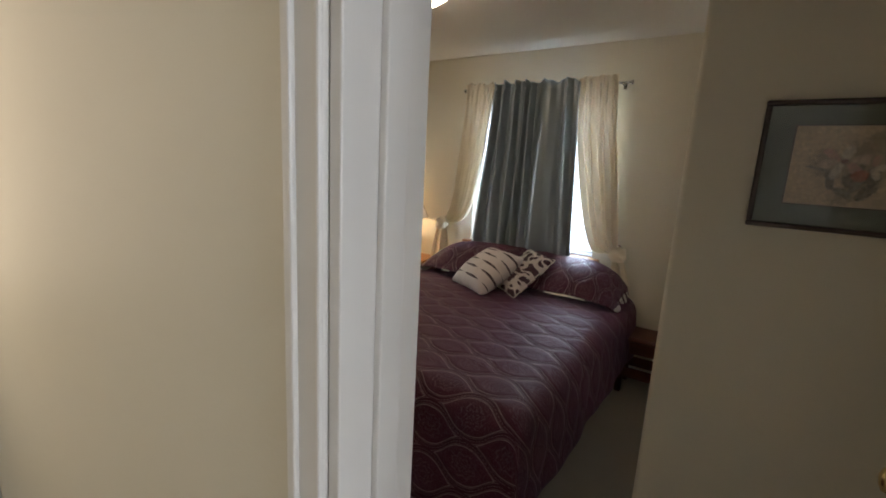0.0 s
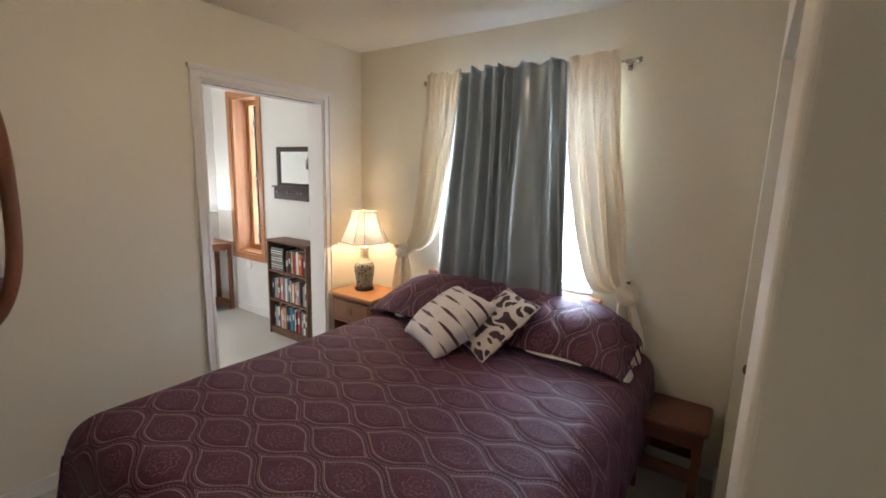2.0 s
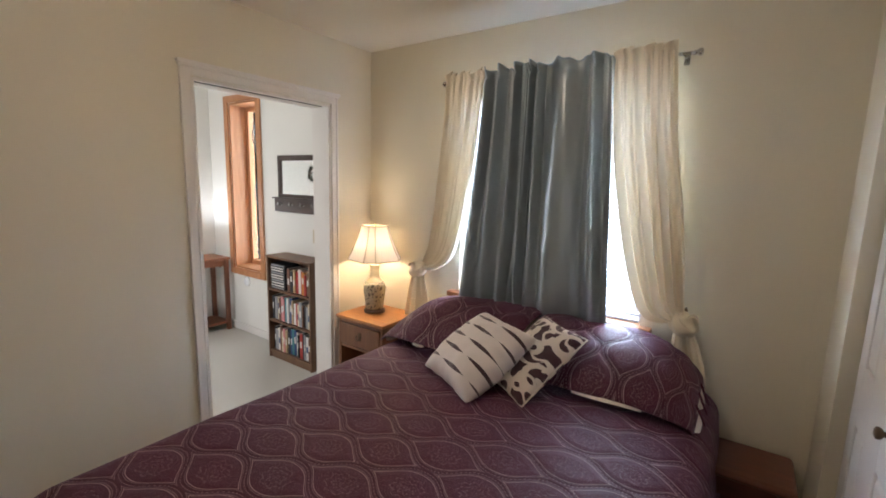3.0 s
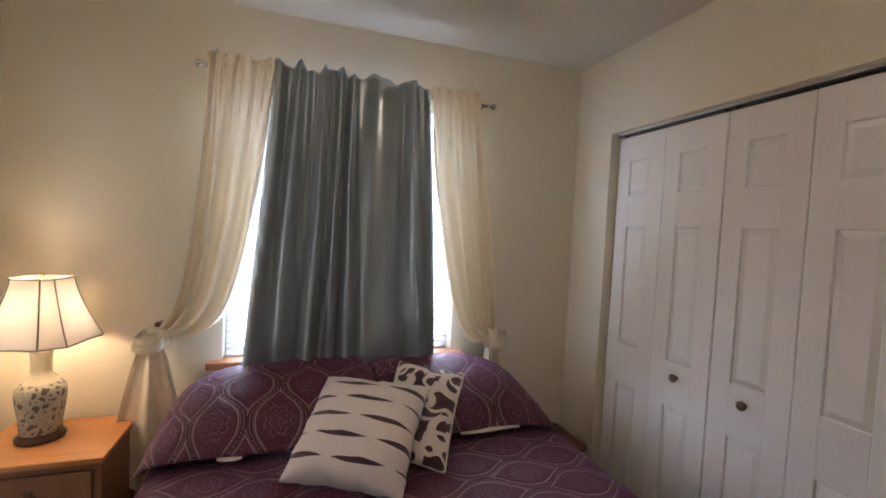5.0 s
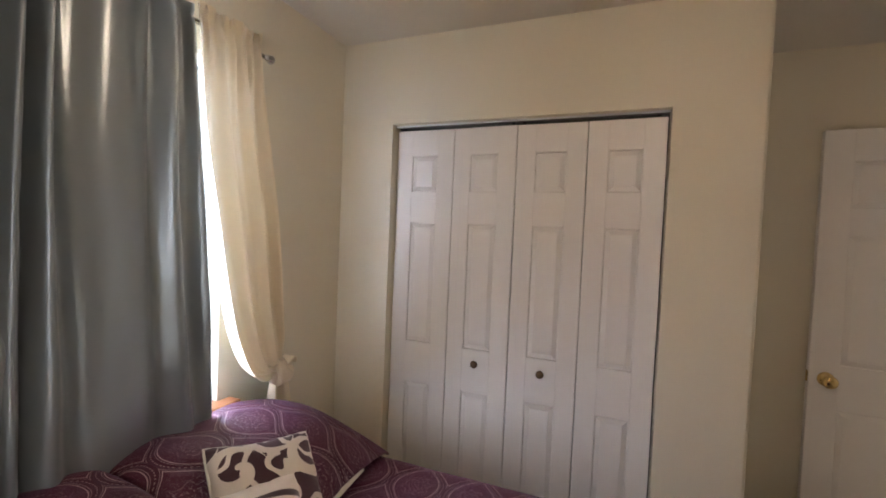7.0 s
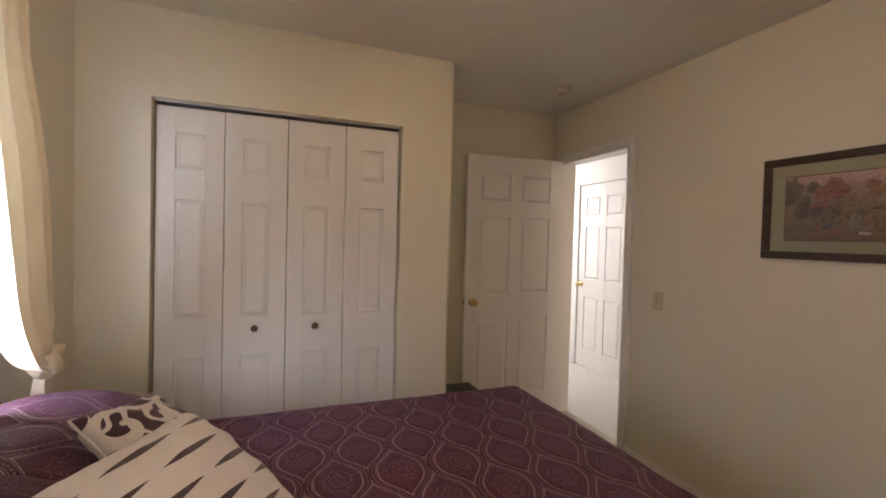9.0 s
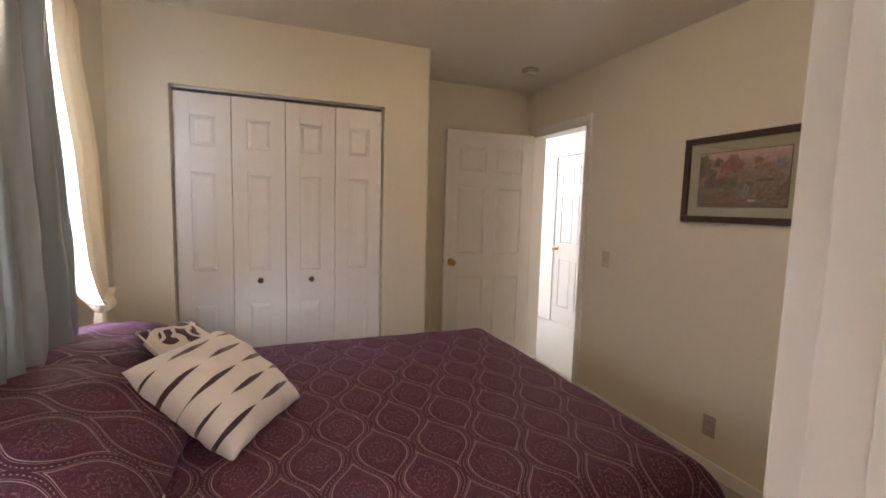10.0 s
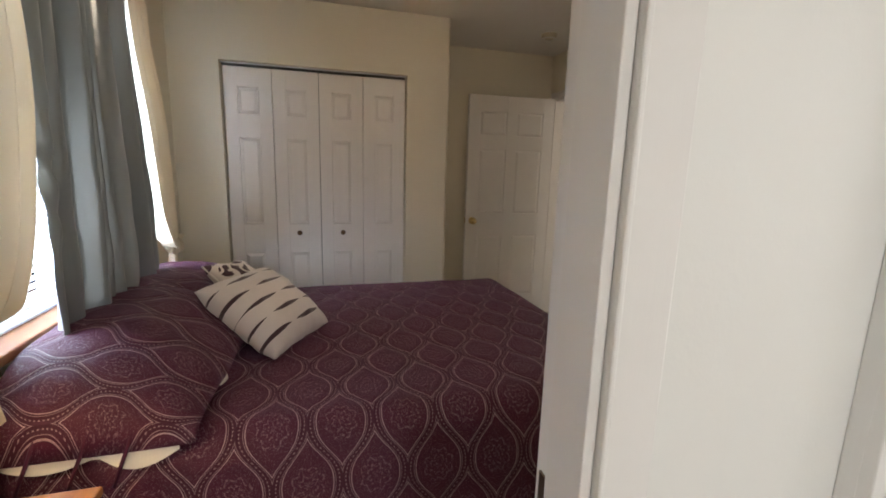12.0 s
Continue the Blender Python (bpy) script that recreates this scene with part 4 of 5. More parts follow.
def scroll_material():
    n = Nodes("scroll_cloth")
    uv = n.tree.nodes.new("ShaderNodeUVMap")
    sep = n.tree.nodes.new("ShaderNodeSeparateXYZ")
    n.tree.links.new(uv.outputs[0], sep.inputs[0])
    white = None
    for k, (cell, ox, oy, turn) in enumerate(((0.2, 0.03, 0.04, 1), (0.2, 0.13, 0.14, -1))):
        cx = n.math("MULTIPLY", n.math("SUBTRACT", n.math("FRACT", n.math("DIVIDE", n.math("ADD", sep.outputs[0], ox + 1.35), cell)), 0.5), cell)
        cy = n.math("MULTIPLY", n.math("SUBTRACT", n.math("FRACT", n.math("DIVIDE", n.math("ADD", sep.outputs[1], oy + 1.35), cell)), 0.5), cell)
        r = n.math("SQRT", n.math("ADD", n.math("MULTIPLY", cx, cx), n.math("MULTIPLY", cy, cy)))
        ang = n.math("MULTIPLY", n.math("ARCTAN2", cy, cx), turn)
        spiral = n.math("GREATER_THAN", n.math("SINE", n.math("ADD", ang, n.math("MULTIPLY", r, 85.0))), 0.15)
        here = n.math("MULTIPLY", spiral, n.math("LESS_THAN", r, 0.074))
        white = here if white is None else n.math("MAXIMUM", white, here)
    stem = n.math("LESS_THAN", n.math("ABSOLUTE", n.math("SUBTRACT", n.noise(n.coords("UV", (1, 1, 1)), 8, 1), 0.5)), 0.03)
    white = n.math("MAXIMUM", white, stem)
    n.set(Base_Color=n.mix(white, (0.05, 0.012, 0.024), (0.74, 0.68, 0.62)), Roughness=0.6, Sheen_Weight=0.2)
    n.bump(n.math("ADD", n.noise(uv.outputs[0], 300, 2), white), 0.3, 0.004)
    return n.mat


def throw_pillow(m, w, h, t, mat, label, seed, piping=None):
    p = thing("throw_pillow", m, label, "pillow")
    part("cover", pillow_form(w, h, t, 56, 0.09, seed), mat, p, "", True)
    if piping:
        pts = []
        for k in range(72):
            s = k / 72 * 4
            e, f = int(s), s % 1
            a, b = ((2 * f - 1, -1), (1, 2 * f - 1), (1 - 2 * f, 1), (-1, 1 - 2 * f))[e]
            ear = 1 - 0.035 * abs(a * b) ** 5
            pts.append((ear * a * w / 2 * (1 - 0.09 * (1 - b * b) * abs(a) ** 2), ear * b * h / 2 * (1 - 0.09 * (1 - a * a) * abs(b) ** 2), 0))
        part("piping", tube(pts, 0.004, 6, closed=True), piping, p, "cream corded edge", True)
    return p


throw_pillow(facing((-1.252, 2.338, 0.780), (0.87, -0.49, 0.01), (0.43, 0.70, 0.55)), 0.425, 0.425, 0.20, slit_material(), "white satin throw pillow with dark purple slits, leaning on the shams", 4)
throw_pillow(facing((-1.012, 2.428, 0.790), (0.88, -0.44, -0.10), (0.44, 0.66, 0.60)), 0.285, 0.42, 0.12, scroll_material(), "dark purple throw pillow with white scrolls and cream piping", 7, M_SHEET)

# ---- nightstand and lamp ----
ns = thing("nightstand", pose(-2.53, 2.61, 0), "honey-oak nightstand with one drawer and an open shelf", "nightstand")
NW, ND, NH = 0.43, 0.37, 0.648
part("top", box((0, 0, NH - 0.022), (NW, ND, NH), 0.005, 3), M_OAK, ns, "glossy honey-oak top")
for x in (0.012, NW - 0.034):
    part("side_panel", box((x, 0.014, 0), (x + 0.022, ND - 0.01, NH - 0.022), 0.003), M_OAK_SHADED, ns)
part("back_panel", box((0.034, ND - 0.022, 0.05), (NW - 0.034, ND - 0.012, NH - 0.022)), M_OAK_SHADED, ns)
part("shelf", box((0.034, 0.02, 0.10), (NW - 0.034, ND - 0.022, 0.122), 0.002), M_OAK, ns)
part("divider", box((0.034, 0.016, 0.425), (NW - 0.034, ND - 0.022, 0.443), 0.002), M_OAK_SHADED, ns)
dr = part("drawer", box((0.038, 0.010, 0.450), (NW - 0.038, 0.03, NH - 0.05), 0.003), M_OAK_SHADED, ns, "flat oak drawer front")
part("apron", box((0.034, 0.018, NH - 0.046), (NW - 0.034, 0.034, NH - 0.022), 0.001), M_OAK_SHADED, ns)
part("pull_plate", box((NW / 2 - 0.012, 0.006, 0.500), (NW / 2 + 0.012, 0.0105, 0.555), 0.002), M_BRONZE, dr, "antique bronze pull plate")
part("bail", tube([(NW / 2 - 0.022, 0.004, 0.535), (NW / 2 - 0.018, -0.006, 0.515), (NW / 2, -0.010, 0.507), (NW / 2 + 0.018, -0.006, 0.515), (NW / 2 + 0.022, 0.004, 0.535)], 0.003, 8), M_BRONZE, dr, "swinging bronze bail", True)


def lattice_material():
    n = Nodes("lattice_ceramic")
    v = n.coords("Object")
    vor = n.node("ShaderNodeTexVoronoi", Vector=n.mix(0.035, v, n.node("ShaderNodeTexNoise", Vector=v, Scale=26.0).outputs["Color"]), Scale=42.0)
    vor.feature = "DISTANCE_TO_EDGE"
    # shade in the carved openings is painted dark between the lattice bars
    recess_shade = n.math("GREATER_THAN", vor.outputs["Distance"], 0.20)
    n.set(Base_Color=n.mix(recess_shade, n.mix(n.noise(v, 40), (0.30, 0.28, 0.21), (0.46, 0.43, 0.34)), (0.10, 0.09, 0.065)), Roughness=n.math("ADD", 0.22, n.math("MULTIPLY", recess_shade, 0.5)))
    n.bump(n.math("SUBTRACT", 1.0, recess_shade), 1.0, 0.008)
    return n.mat


def shade_material(name, c, power):
    n = Nodes(name)
    col = n.mix(n.noise(n.coords("Object", (1, 1, 0.2)), 180, 3), shade(c, 0.94), c)
    tr = n.node("ShaderNodeBsdfTranslucent", Color=col)
    n.set(Base_Color=col, Roughness=0.8)
    mx = n.node("ShaderNodeMixShader", Fac=power)
    n.tree.links.new(n.bsdf.outputs[0], mx.inputs[1])
    n.tree.links.new(tr.outputs[0], mx.inputs[2])
    n.tree.links.new(mx.outputs[0], n.out.inputs[0])
    return n.mat


def corner(k, lobes):
    """Wide and narrow sides by turns."""
    wide = 0.36 * math.pi if lobes == 8 else 4 * math.pi / lobes / 2
    pair = 4 * math.pi / lobes
    return (k // 2) * pair + (wide if k % 2 else 0.0) - wide / 2


def bell(z0, z1, r0, r1, lobes, flare=1.6):
    """A panelled bell shade: concave flare, drawn in between its ribs."""
    def f(u, v):
        r = r1 + (r0 - r1) * (1 - v) ** flare
        k = int(u * lobes) % lobes
        seg = u * lobes - int(u * lobes)
        a, b = corner(k, lobes), corner(k + 1, lobes)
        x, y = (math.cos(a) * (1 - seg) + math.cos(b) * seg), (math.sin(a) * (1 - seg) + math.sin(b) * seg)
        dip = 1 - 0.03 * math.sin(math.pi * seg)
        return (r * x * dip, r * y * dip, z0 + (z1 - z0) * v)
    return f


def rib(f, u, n=12):
    return [Vector(f(u, k / n)) * 1.004 for k in range(n + 1)]


tl = thing("table_lamp", pose(-2.37, 2.82, NH, 0, 0, -12), "lit table lamp with a pierced ceramic base and cream bell shade", "lamp")
part("foot", lathe([(0, 0), (0.073, 0), (0.075, 0.012), (0.068, 0.02), (0.06, 0.024), (0, 0.024)], 32), M_DARK, tl, "dark turned wooden foot", True)
part("body", lathe([(0.05, 0.024), (0.061, 0.028), (0.063, 0.05), (0.064, 0.07), (0.070, 0.11), (0.075, 0.15), (0.076, 0.175), (0.072, 0.196), (0.062, 0.210), (0.045, 0.216)], 48), lattice_material(), tl, "cream ceramic openwork body", True)
part("neck", lathe([(0.055, 0.206), (0.050, 0.226), (0.034, 0.240), (0.031, 0.26), (0.032, 0.30), (0.034, 0.325), (0.038, 0.332), (0.03, 0.338), (0, 0.340)], 32), paint("cream_ceramic", (0.68, 0.60, 0.42), 0.25), tl, "cream glazed neck", True)
part("stem", lathe([(0, 0.335), (0.009, 0.335), (0.009, 0.37), (0.016, 0.375), (0.016, 0.42), (0, 0.42)], 12), M_BRASS, tl, "brass lamp socket", True)
f_bell = bell(0.370, 0.602, 0.180, 0.091, 8, 1.35)
M_SHADE = shade_material("cream_lampshade", (0.84, 0.77, 0.68), 0.15)
sh = part("shade", sheet(f_bell, 96, 20), M_SHADE, tl, "cream fabric bell shade in eight panels", True)
M_RIB = cloth("shade_braid", (0.42, 0.35, 0.24), 0.8)
for k in range(8):
    part("rib", tube(rib(f_bell, k / 8), 0.0028, 6), M_RIB, sh, "", True)
for v in (0.0, 1.0):
    part("trim", tube([f_bell(k / 64, v) for k in range(64)], 0.003, 6, closed=True), M_RIB, sh, "braided edge", True)
part("harp", tube([(0.03 * math.sin(a), 0, 0.41 + 0.19 * (1 - math.cos(a)) / 2) if a < 3.2 else (0, 0, 0.6) for a in [i * math.pi / 12 for i in range(13)]], 0.002, 6), M_BRASS, tl)
part("finial", lathe([(0, 0.598), (0.006, 0.6), (0.009, 0.61), (0.005, 0.618), (0, 0.622)], 12), M_BRASS, tl, "brass finial", True)
part("spider", boxes(((-0.06, -0.002, 0.598), (0.06, 0.002, 0.601)), ((-0.002, -0.06, 0.598), (0.002, 0.06, 0.601))), M_BRASS, tl)

# ---- stool by the closet ----
st = thing("stool", pose(-0.368, 2.665, 0), "low dark red-brown wooden stool beside the bed", "stool")
part("seat", box((0, 0, 0.385), (0.345, 0.30, 0.42), 0.02, 4), M_MAHOG, st, "rounded mahogany seat board")
for x in (0.02, 0.285):
    for y in (0.02, 0.24):
        part("leg", box((x, y, 0), (x + 0.04, y + 0.04, 0.386), 0.006), M_MAHOG, st)
for y in (0.028, 0.252):
    part("apron", box((0.058, y, 0.30), (0.287, y + 0.02, 0.386), 0.003), M_MAHOG, st)
    part("stretcher", box((0.058, y, 0.12), (0.287, y + 0.02, 0.19), 0.003), M_MAHOG, st)
for x in (0.028, 0.297):
    part("side_apron", box((x, 0.058, 0.30), (x + 0.02, 0.242, 0.386), 0.003), M_MAHOG, st)

# ---- pictures and mirrors ----
def painting(name, ground, spots, fine=26.0):
    """Loose painted dabs over a graded ground: (x, z, rx, rz, turn, colour)."""
    n = Nodes(name)
    v = n.coords("Object")
    sep = n.tree.nodes.new("ShaderNodeSeparateXYZ")
    n.tree.links.new(v, sep.inputs[0])
    col = n.ramp(n.math("ADD", n.math("MULTIPLY", sep.outputs[2], ground[0]), 0.5), ground[1])
    ragged = n.math("MULTIPLY", n.math("SUBTRACT", n.noise(v, fine, 5, 0.7), 0.5), 3.0)
    grain = n.noise(v, fine * 4, 3)
    for cx, cz, rx, rz, turn, c in spots:
        ca, sa = math.cos(turn), math.sin(turn)
        dx, dz = n.math("SUBTRACT", sep.outputs[0], cx), n.math("SUBTRACT", sep.outputs[2], cz)
        p = n.math("DIVIDE", n.math("ADD", n.math("MULTIPLY", dx, ca), n.math("MULTIPLY", dz, sa)), rx)
        q = n.math("DIVIDE", n.math("SUBTRACT", n.math("MULTIPLY", dz, ca), n.math("MULTIPLY", dx, sa)), rz)
        d = n.math("ADD", n.math("ADD", n.math("MULTIPLY", p, p), n.math("MULTIPLY", q, q)), ragged)
        fac = n.ramp(d, [(0.55, (0.92,) * 3), (1.0, (0.0,) * 3)])
        col = n.mix(fac, col, n.mix(grain, shade(c, 0.62), shade(c, 1.25)))
    fleck = n.node("ShaderNodeTexVoronoi", Vector=v, Scale=fine * 3.2)
    tone = n.tree.nodes.new("ShaderNodeSeparateColor")
    n.tree.links.new(fleck.outputs["Color"], tone.inputs[0])
    col = n.mix(n.math("MULTIPLY", tone.outputs[0], 0.30), col, shade(ground[1][-1][1], 1.15))
    col = n.mix(n.math("MULTIPLY", tone.outputs[1], 0.42), col, shade(ground[1][0][1], 0.55))
    n.set(Base_Color=col, Roughness=0.75)
    return n.mat


def scatter(rnd, n, cx, cz, sx, sz, size, colours):
    return [(rnd.gauss(cx, sx), rnd.gauss(cz, sz), 1.5 * size * rnd.uniform(0.6, 1.4), 1.5 * size * rnd.uniform(0.4, 0.9), rnd.uniform(0, 3.1), rnd.choice(colours)) for _ in range(n)]


def framed(name, m, w, h, fw, fd, frame_mat, mat_mat, art, art_box, label, mirror=None):
    """Frame, mat board, print and glazing, standing in x, z with its back at y = 0 and its face towards -y."""
    p = thing(name, m, label, "picture")
    for lo, hi in (((0, -fd, h - fw), (w, -0.001, h)), ((0, -fd, 0), (w, -0.001, fw)), ((0, -fd, fw), (fw, -0.001, h - fw)), ((w - fw, -fd, fw), (w, -0.001, h - fw))):
        part("frame_rail", box(lo, hi, 0.004), frame_mat, p)
    part("mat_board", box((fw - 0.002, -fd * 0.45, fw - 0.002), (w - fw + 0.002, -0.002, h - fw + 0.002)), mat_mat, p, "grey-green mat board")
    x0, z0, x1, z1 = art_box
    lip = 0.004
    part("mat_bevel", box((x0 - lip, -fd * 0.45 - 0.001, z0 - lip), (x1 + lip, -fd * 0.44, z1 + lip)), M_DARK, p)
    a = part("print", box((-(x1 - x0) / 2, -0.0006, -(z1 - z0) / 2), ((x1 - x0) / 2, 0.0006, (z1 - z0) / 2)), art, p)
    a.location = ((x0 + x1) / 2, -fd * 0.45 - 0.0025, (z0 + z1) / 2)
    g = part("glazing", box((fw - 0.001, -fd * 0.62, fw - 0.001), (w - fw + 0.001, -fd * 0.55, h - fw + 0.001)), M_GLASS, p)
    g.visible_shadow = False
    return p


M_MATG = plaster("grey_green_mat", (0.13, 0.15, 0.105), 0.15, 0.8, 0.08)
M_MATL = plaster("sage_mat", (0.33, 0.32, 0.21), 0.15, 0.8, 0.06)
rp = random.Random(9)
PETAL = ((0.84, 0.66, 0.54), (0.88, 0.76, 0.64), (0.74, 0.46, 0.40))
LEAF = ((0.16, 0.16, 0.13), (0.24, 0.24, 0.19), (0.30, 0.29, 0.24))
flower = painting("flower_print", (2.6, [(0.0, (0.70, 0.56, 0.40)), (1.0, (0.76, 0.63, 0.46))]),
                  scatter(rp, 5, 0.0, 0.0, 0.05, 0.03, 0.035, ((0.38, 0.32, 0.21), (0.44, 0.36, 0.25)))
                  + scatter(rp, 9, 0.0, -0.045, 0.035, 0.015, 0.017, LEAF)
                  + [(-0.01 + 0.035 * math.cos(a), 0.012 + 0.026 * math.sin(a), 0.024, 0.013, a, PETAL[k % 3]) for k, a in enumerate((0.3, 1.4, 2.4, 3.4, 4.4, 5.5))]
                  + [(0.045 + 0.022 * math.cos(a), 0.0 + 0.018 * math.sin(a), 0.017, 0.010, a, PETAL[(k + 1) % 3]) for k, a in enumerate((0.0, 1.2, 2.2, 5.2))]
                  + [(0.028, -0.022, 0.020, 0.017, 0.3, (0.50, 0.16, 0.11)), (0.036, -0.018, 0.011, 0.008, 0.9, (0.60, 0.26, 0.18)), (-0.008, 0.014, 0.008, 0.007, 0.0, (0.26, 0.10, 0.12)), (-0.06, -0.008, 0.03, 0.004, -0.2, (0.28, 0.26, 0.22))], 40)
framed("flower_picture", pose(0.218, YS, 1.39), 0.40, 0.352, 0.014, 0.030, M_DARK, M_MATG, flower, (0.078, 0.072, 0.322, 0.284), "dark-framed flower print on the closet side wall")
autumn = painting("autumn_print", (3.4, [(0.0, (0.12, 0.075, 0.06)), (0.35, (0.17, 0.16, 0.09)), (0.6, (0.24, 0.19, 0.14)), (1.0, (0.66, 0.45, 0.40))]),
                  scatter(rp, 7, -0.165, 0.06, 0.035, 0.04, 0.03, ((0.05, 0.07, 0.04), (0.08, 0.10, 0.06), (0.04, 0.05, 0.05)))
                  + scatter(rp, 3, 0.19, 0.04, 0.02, 0.02, 0.026, ((0.32, 0.29, 0.28), (0.24, 0.22, 0.22)))
                  + scatter(rp, 9, -0.025, 0.072, 0.032, 0.022, 0.022, ((0.24, 0.06, 0.06), (0.17, 0.05, 0.05), (0.30, 0.10, 0.08)))
                  + scatter(rp, 6, 0.105, 0.05, 0.02, 0.022, 0.018, ((0.28, 0.15, 0.06), (0.24, 0.11, 0.05), (0.20, 0.16, 0.08)))
                  + [(-0.095, 0.008, 0.042, 0.014, 0.0, (0.33, 0.10, 0.07)), (-0.095, -0.012, 0.034, 0.014, 0.0, (0.11, 0.06, 0.05)), (0.14, -0.01, 0.07, 0.006, 0.05, (0.08, 0.07, 0.06))]
                  + scatter(rp, 8, 0.02, -0.035, 0.11, 0.012, 0.02, ((0.06, 0.07, 0.04), (0.10, 0.10, 0.06), (0.05, 0.05, 0.06)))
                  + scatter(rp, 10, 0.0, -0.09, 0.13, 0.018, 0.02, ((0.28, 0.07, 0.07), (0.07, 0.09, 0.11), (0.26, 0.12, 0.06), (0.20, 0.22, 0.20)))
                  + [(0.062, -0.108, 0.022, 0.008, 0.0, (0.62, 0.60, 0.58))], 46)
framed("landscape_picture", pose(-0.990, YD, 1.352, 0, 0, 180), 0.645, 0.452, 0.034, 0.026, M_DARK, M_MATL, autumn, (0.095, 0.085, 0.543, 0.362), "dark-framed autumn landscape print on the cream wall")


def oval(w, h, n=96, e=2.7):
    out = []
    for k in range(n):
        a = 2 * math.pi * k / n
        c, s = math.cos(a), math.sin(a)
        out.append((w * math.copysign(abs(c) ** (2 / e), c), h * math.copysign(abs(s) ** (2 / e), s)))
    return out


om = thing("oval_mirror", pose(XL, 0.70, 1.425, 0, 0, 90), "tall oval wall mirror in a red-brown wooden frame", "mirror")
bm = bmesh.new()
rings = []
for grow, y in ((0.0, -0.001), (0.0, -0.018), (-0.012, -0.030), (-0.034, -0.034), (-0.052, -0.026), (-0.056, -0.010)):
    rings.append([bm.verts.new((x, y, z)) for x, z in oval(0.265 + grow, 0.625 + grow)])
for a, b in zip(rings, rings[1:]):
    for k in range(len(a)):
        bm.faces.new((a[k], a[(k + 1) % len(a)], b[(k + 1) % len(a)], b[k]))
bmesh.ops.recalc_face_normals(bm, faces=bm.faces)
part("frame", bm, M_RED, om, "red-brown rounded frame", True)
part("mirror_glass", prism(oval(0.212, 0.572), -0.012, -0.004), M_MIRROR, om)


def plate(m, name, label, category, mat, slots):
    p = thing(name, m, label, category)
    part("cover_plate", box((-0.036, -0.006, -0.058), (0.036, 0, 0.058), 0.003), mat, p)
    for k in slots:
        part("outlet_face" if len(slots) > 1 else "toggle", box((-0.017, -0.0085, k - 0.014), (0.017, -0.005, k + 0.014), 0.004) if len(slots) > 1 else box((-0.005, -0.016, k - 0.012), (0.005, -0.005, k + 0.012), 0.002), mat, p)
    return p


plate(pose(-0.395, YD, 1.06, 0, 0, 180), "light_switch", "ivory light switch by the entry door", "switch", M_PLASTIC, (0,))
plate(pose(-1.255, YD, 0.262, 0, 0, 180), "wall_outlet", "tan wall outlet above the baseboard", "outlet", M_TAN, (-0.022, 0.022))
plate(pose(XL, 0.63, 0.355, 0, 0, 90), "wall_outlet", "tan wall outlet below the oval mirror", "outlet", M_TAN, (-0.022, 0.022))
plate(pose(-3.235, SY, 1.075), "light_switch", "ivory light switch above the bookcase", "switch", M_PLASTIC, (0,))

def lit_glass(name, colour, strength):
    n = Nodes(name)
    em = n.node("ShaderNodeEmission", Color=(*colour, 1), Strength=strength)
    n.tree.links.new(em.outputs[0], n.out.inputs[0])
    return n.mat


sd = thing("smoke_detector", pose(0.12, 0.365, H), "round white smoke detector on the ceiling", "detector")
part("housing", lathe([(0, -0.034), (0.03, -0.034), (0.052, -0.026), (0.060, -0.012), (0.064, 0), (0, 0)], 32), M_PLASTIC, sd, "", True)
part("vent_ring", lathe([(0.040, -0.0345), (0.048, -0.030), (0.050, -0.0275), (0.038, -0.0335)], 32), M_WHITE, sd, "", True)

cl = thing("ceiling_light", pose(-1.31, 1.52, H), "lit flush ceiling light with a glass dome and finial", "ceiling light")
part("canopy", lathe([(0, 0), (0.13, 0), (0.13, -0.012), (0.11, -0.022), (0, -0.022)], 36), M_NICKEL, cl, "", True)
part("dome", lathe([(0.15, -0.03), (0.152, -0.045), (0.135, -0.08), (0.09, -0.11), (0.04, -0.124), (0.008, -0.127)], 40), lit_glass("lit_frosted_glass", (1.0, 0.79, 0.57), 20), cl, "frosted glass dome", True)
part("finial", lathe([(0, -0.124), (0.010, -0.126), (0.014, -0.134), (0.008, -0.142), (0.011, -0.150), (0, -0.158)], 16), M_BRASS, cl, "brass finial", True)

bn = thing("wastebasket", pose(0.47, 0.90, 0), "small grey-green square wastebasket by the open door", "wastebasket")
M_BIN = paint("dark_resin", (0.13, 0.14, 0.115), 0.4)


def flared(r0, r1, z0, z1, th, n=4):
    bm = bmesh.new()
    c = [(1, 1), (-1, 1), (-1, -1), (1, -1)]
    ring = [[bm.verts.new((x * r, y * r, z)) for x, y in c] for r, z in ((r0, z0), (r1 * 0.86, z1 - 0.05), (r1, z1 - 0.03), (r1, z1), (r1 - th * 2, z1), (r1 * 0.8, z1 - 0.05), (r0 - th, z0 + 0.01))]
    for a, b in zip(ring, ring[1:]):
        for k in range(4):
            bm.faces.new((a[k], a[(k + 1) % 4], b[(k + 1) % 4], b[k]))
    bm.faces.new(ring[0])
    bm.faces.new(list(reversed(ring[-1])))
    bmesh.ops.recalc_face_normals(bm, faces=bm.faces)
    bmesh.ops.bevel(bm, geom=list(bm.edges), offset=0.003, segments=2, affect="EDGES")
    return bm


part("body", flared(0.075, 0.11, 0, 0.33, 0.006), M_BIN, bn)

# ---- sunroom ----
w2 = tagged(thing("window_2", pose(0, 0, 0), "narrow sunroom window with deep cedar trim and leaded glass", "window"), kind="structure")
CW = 0.062
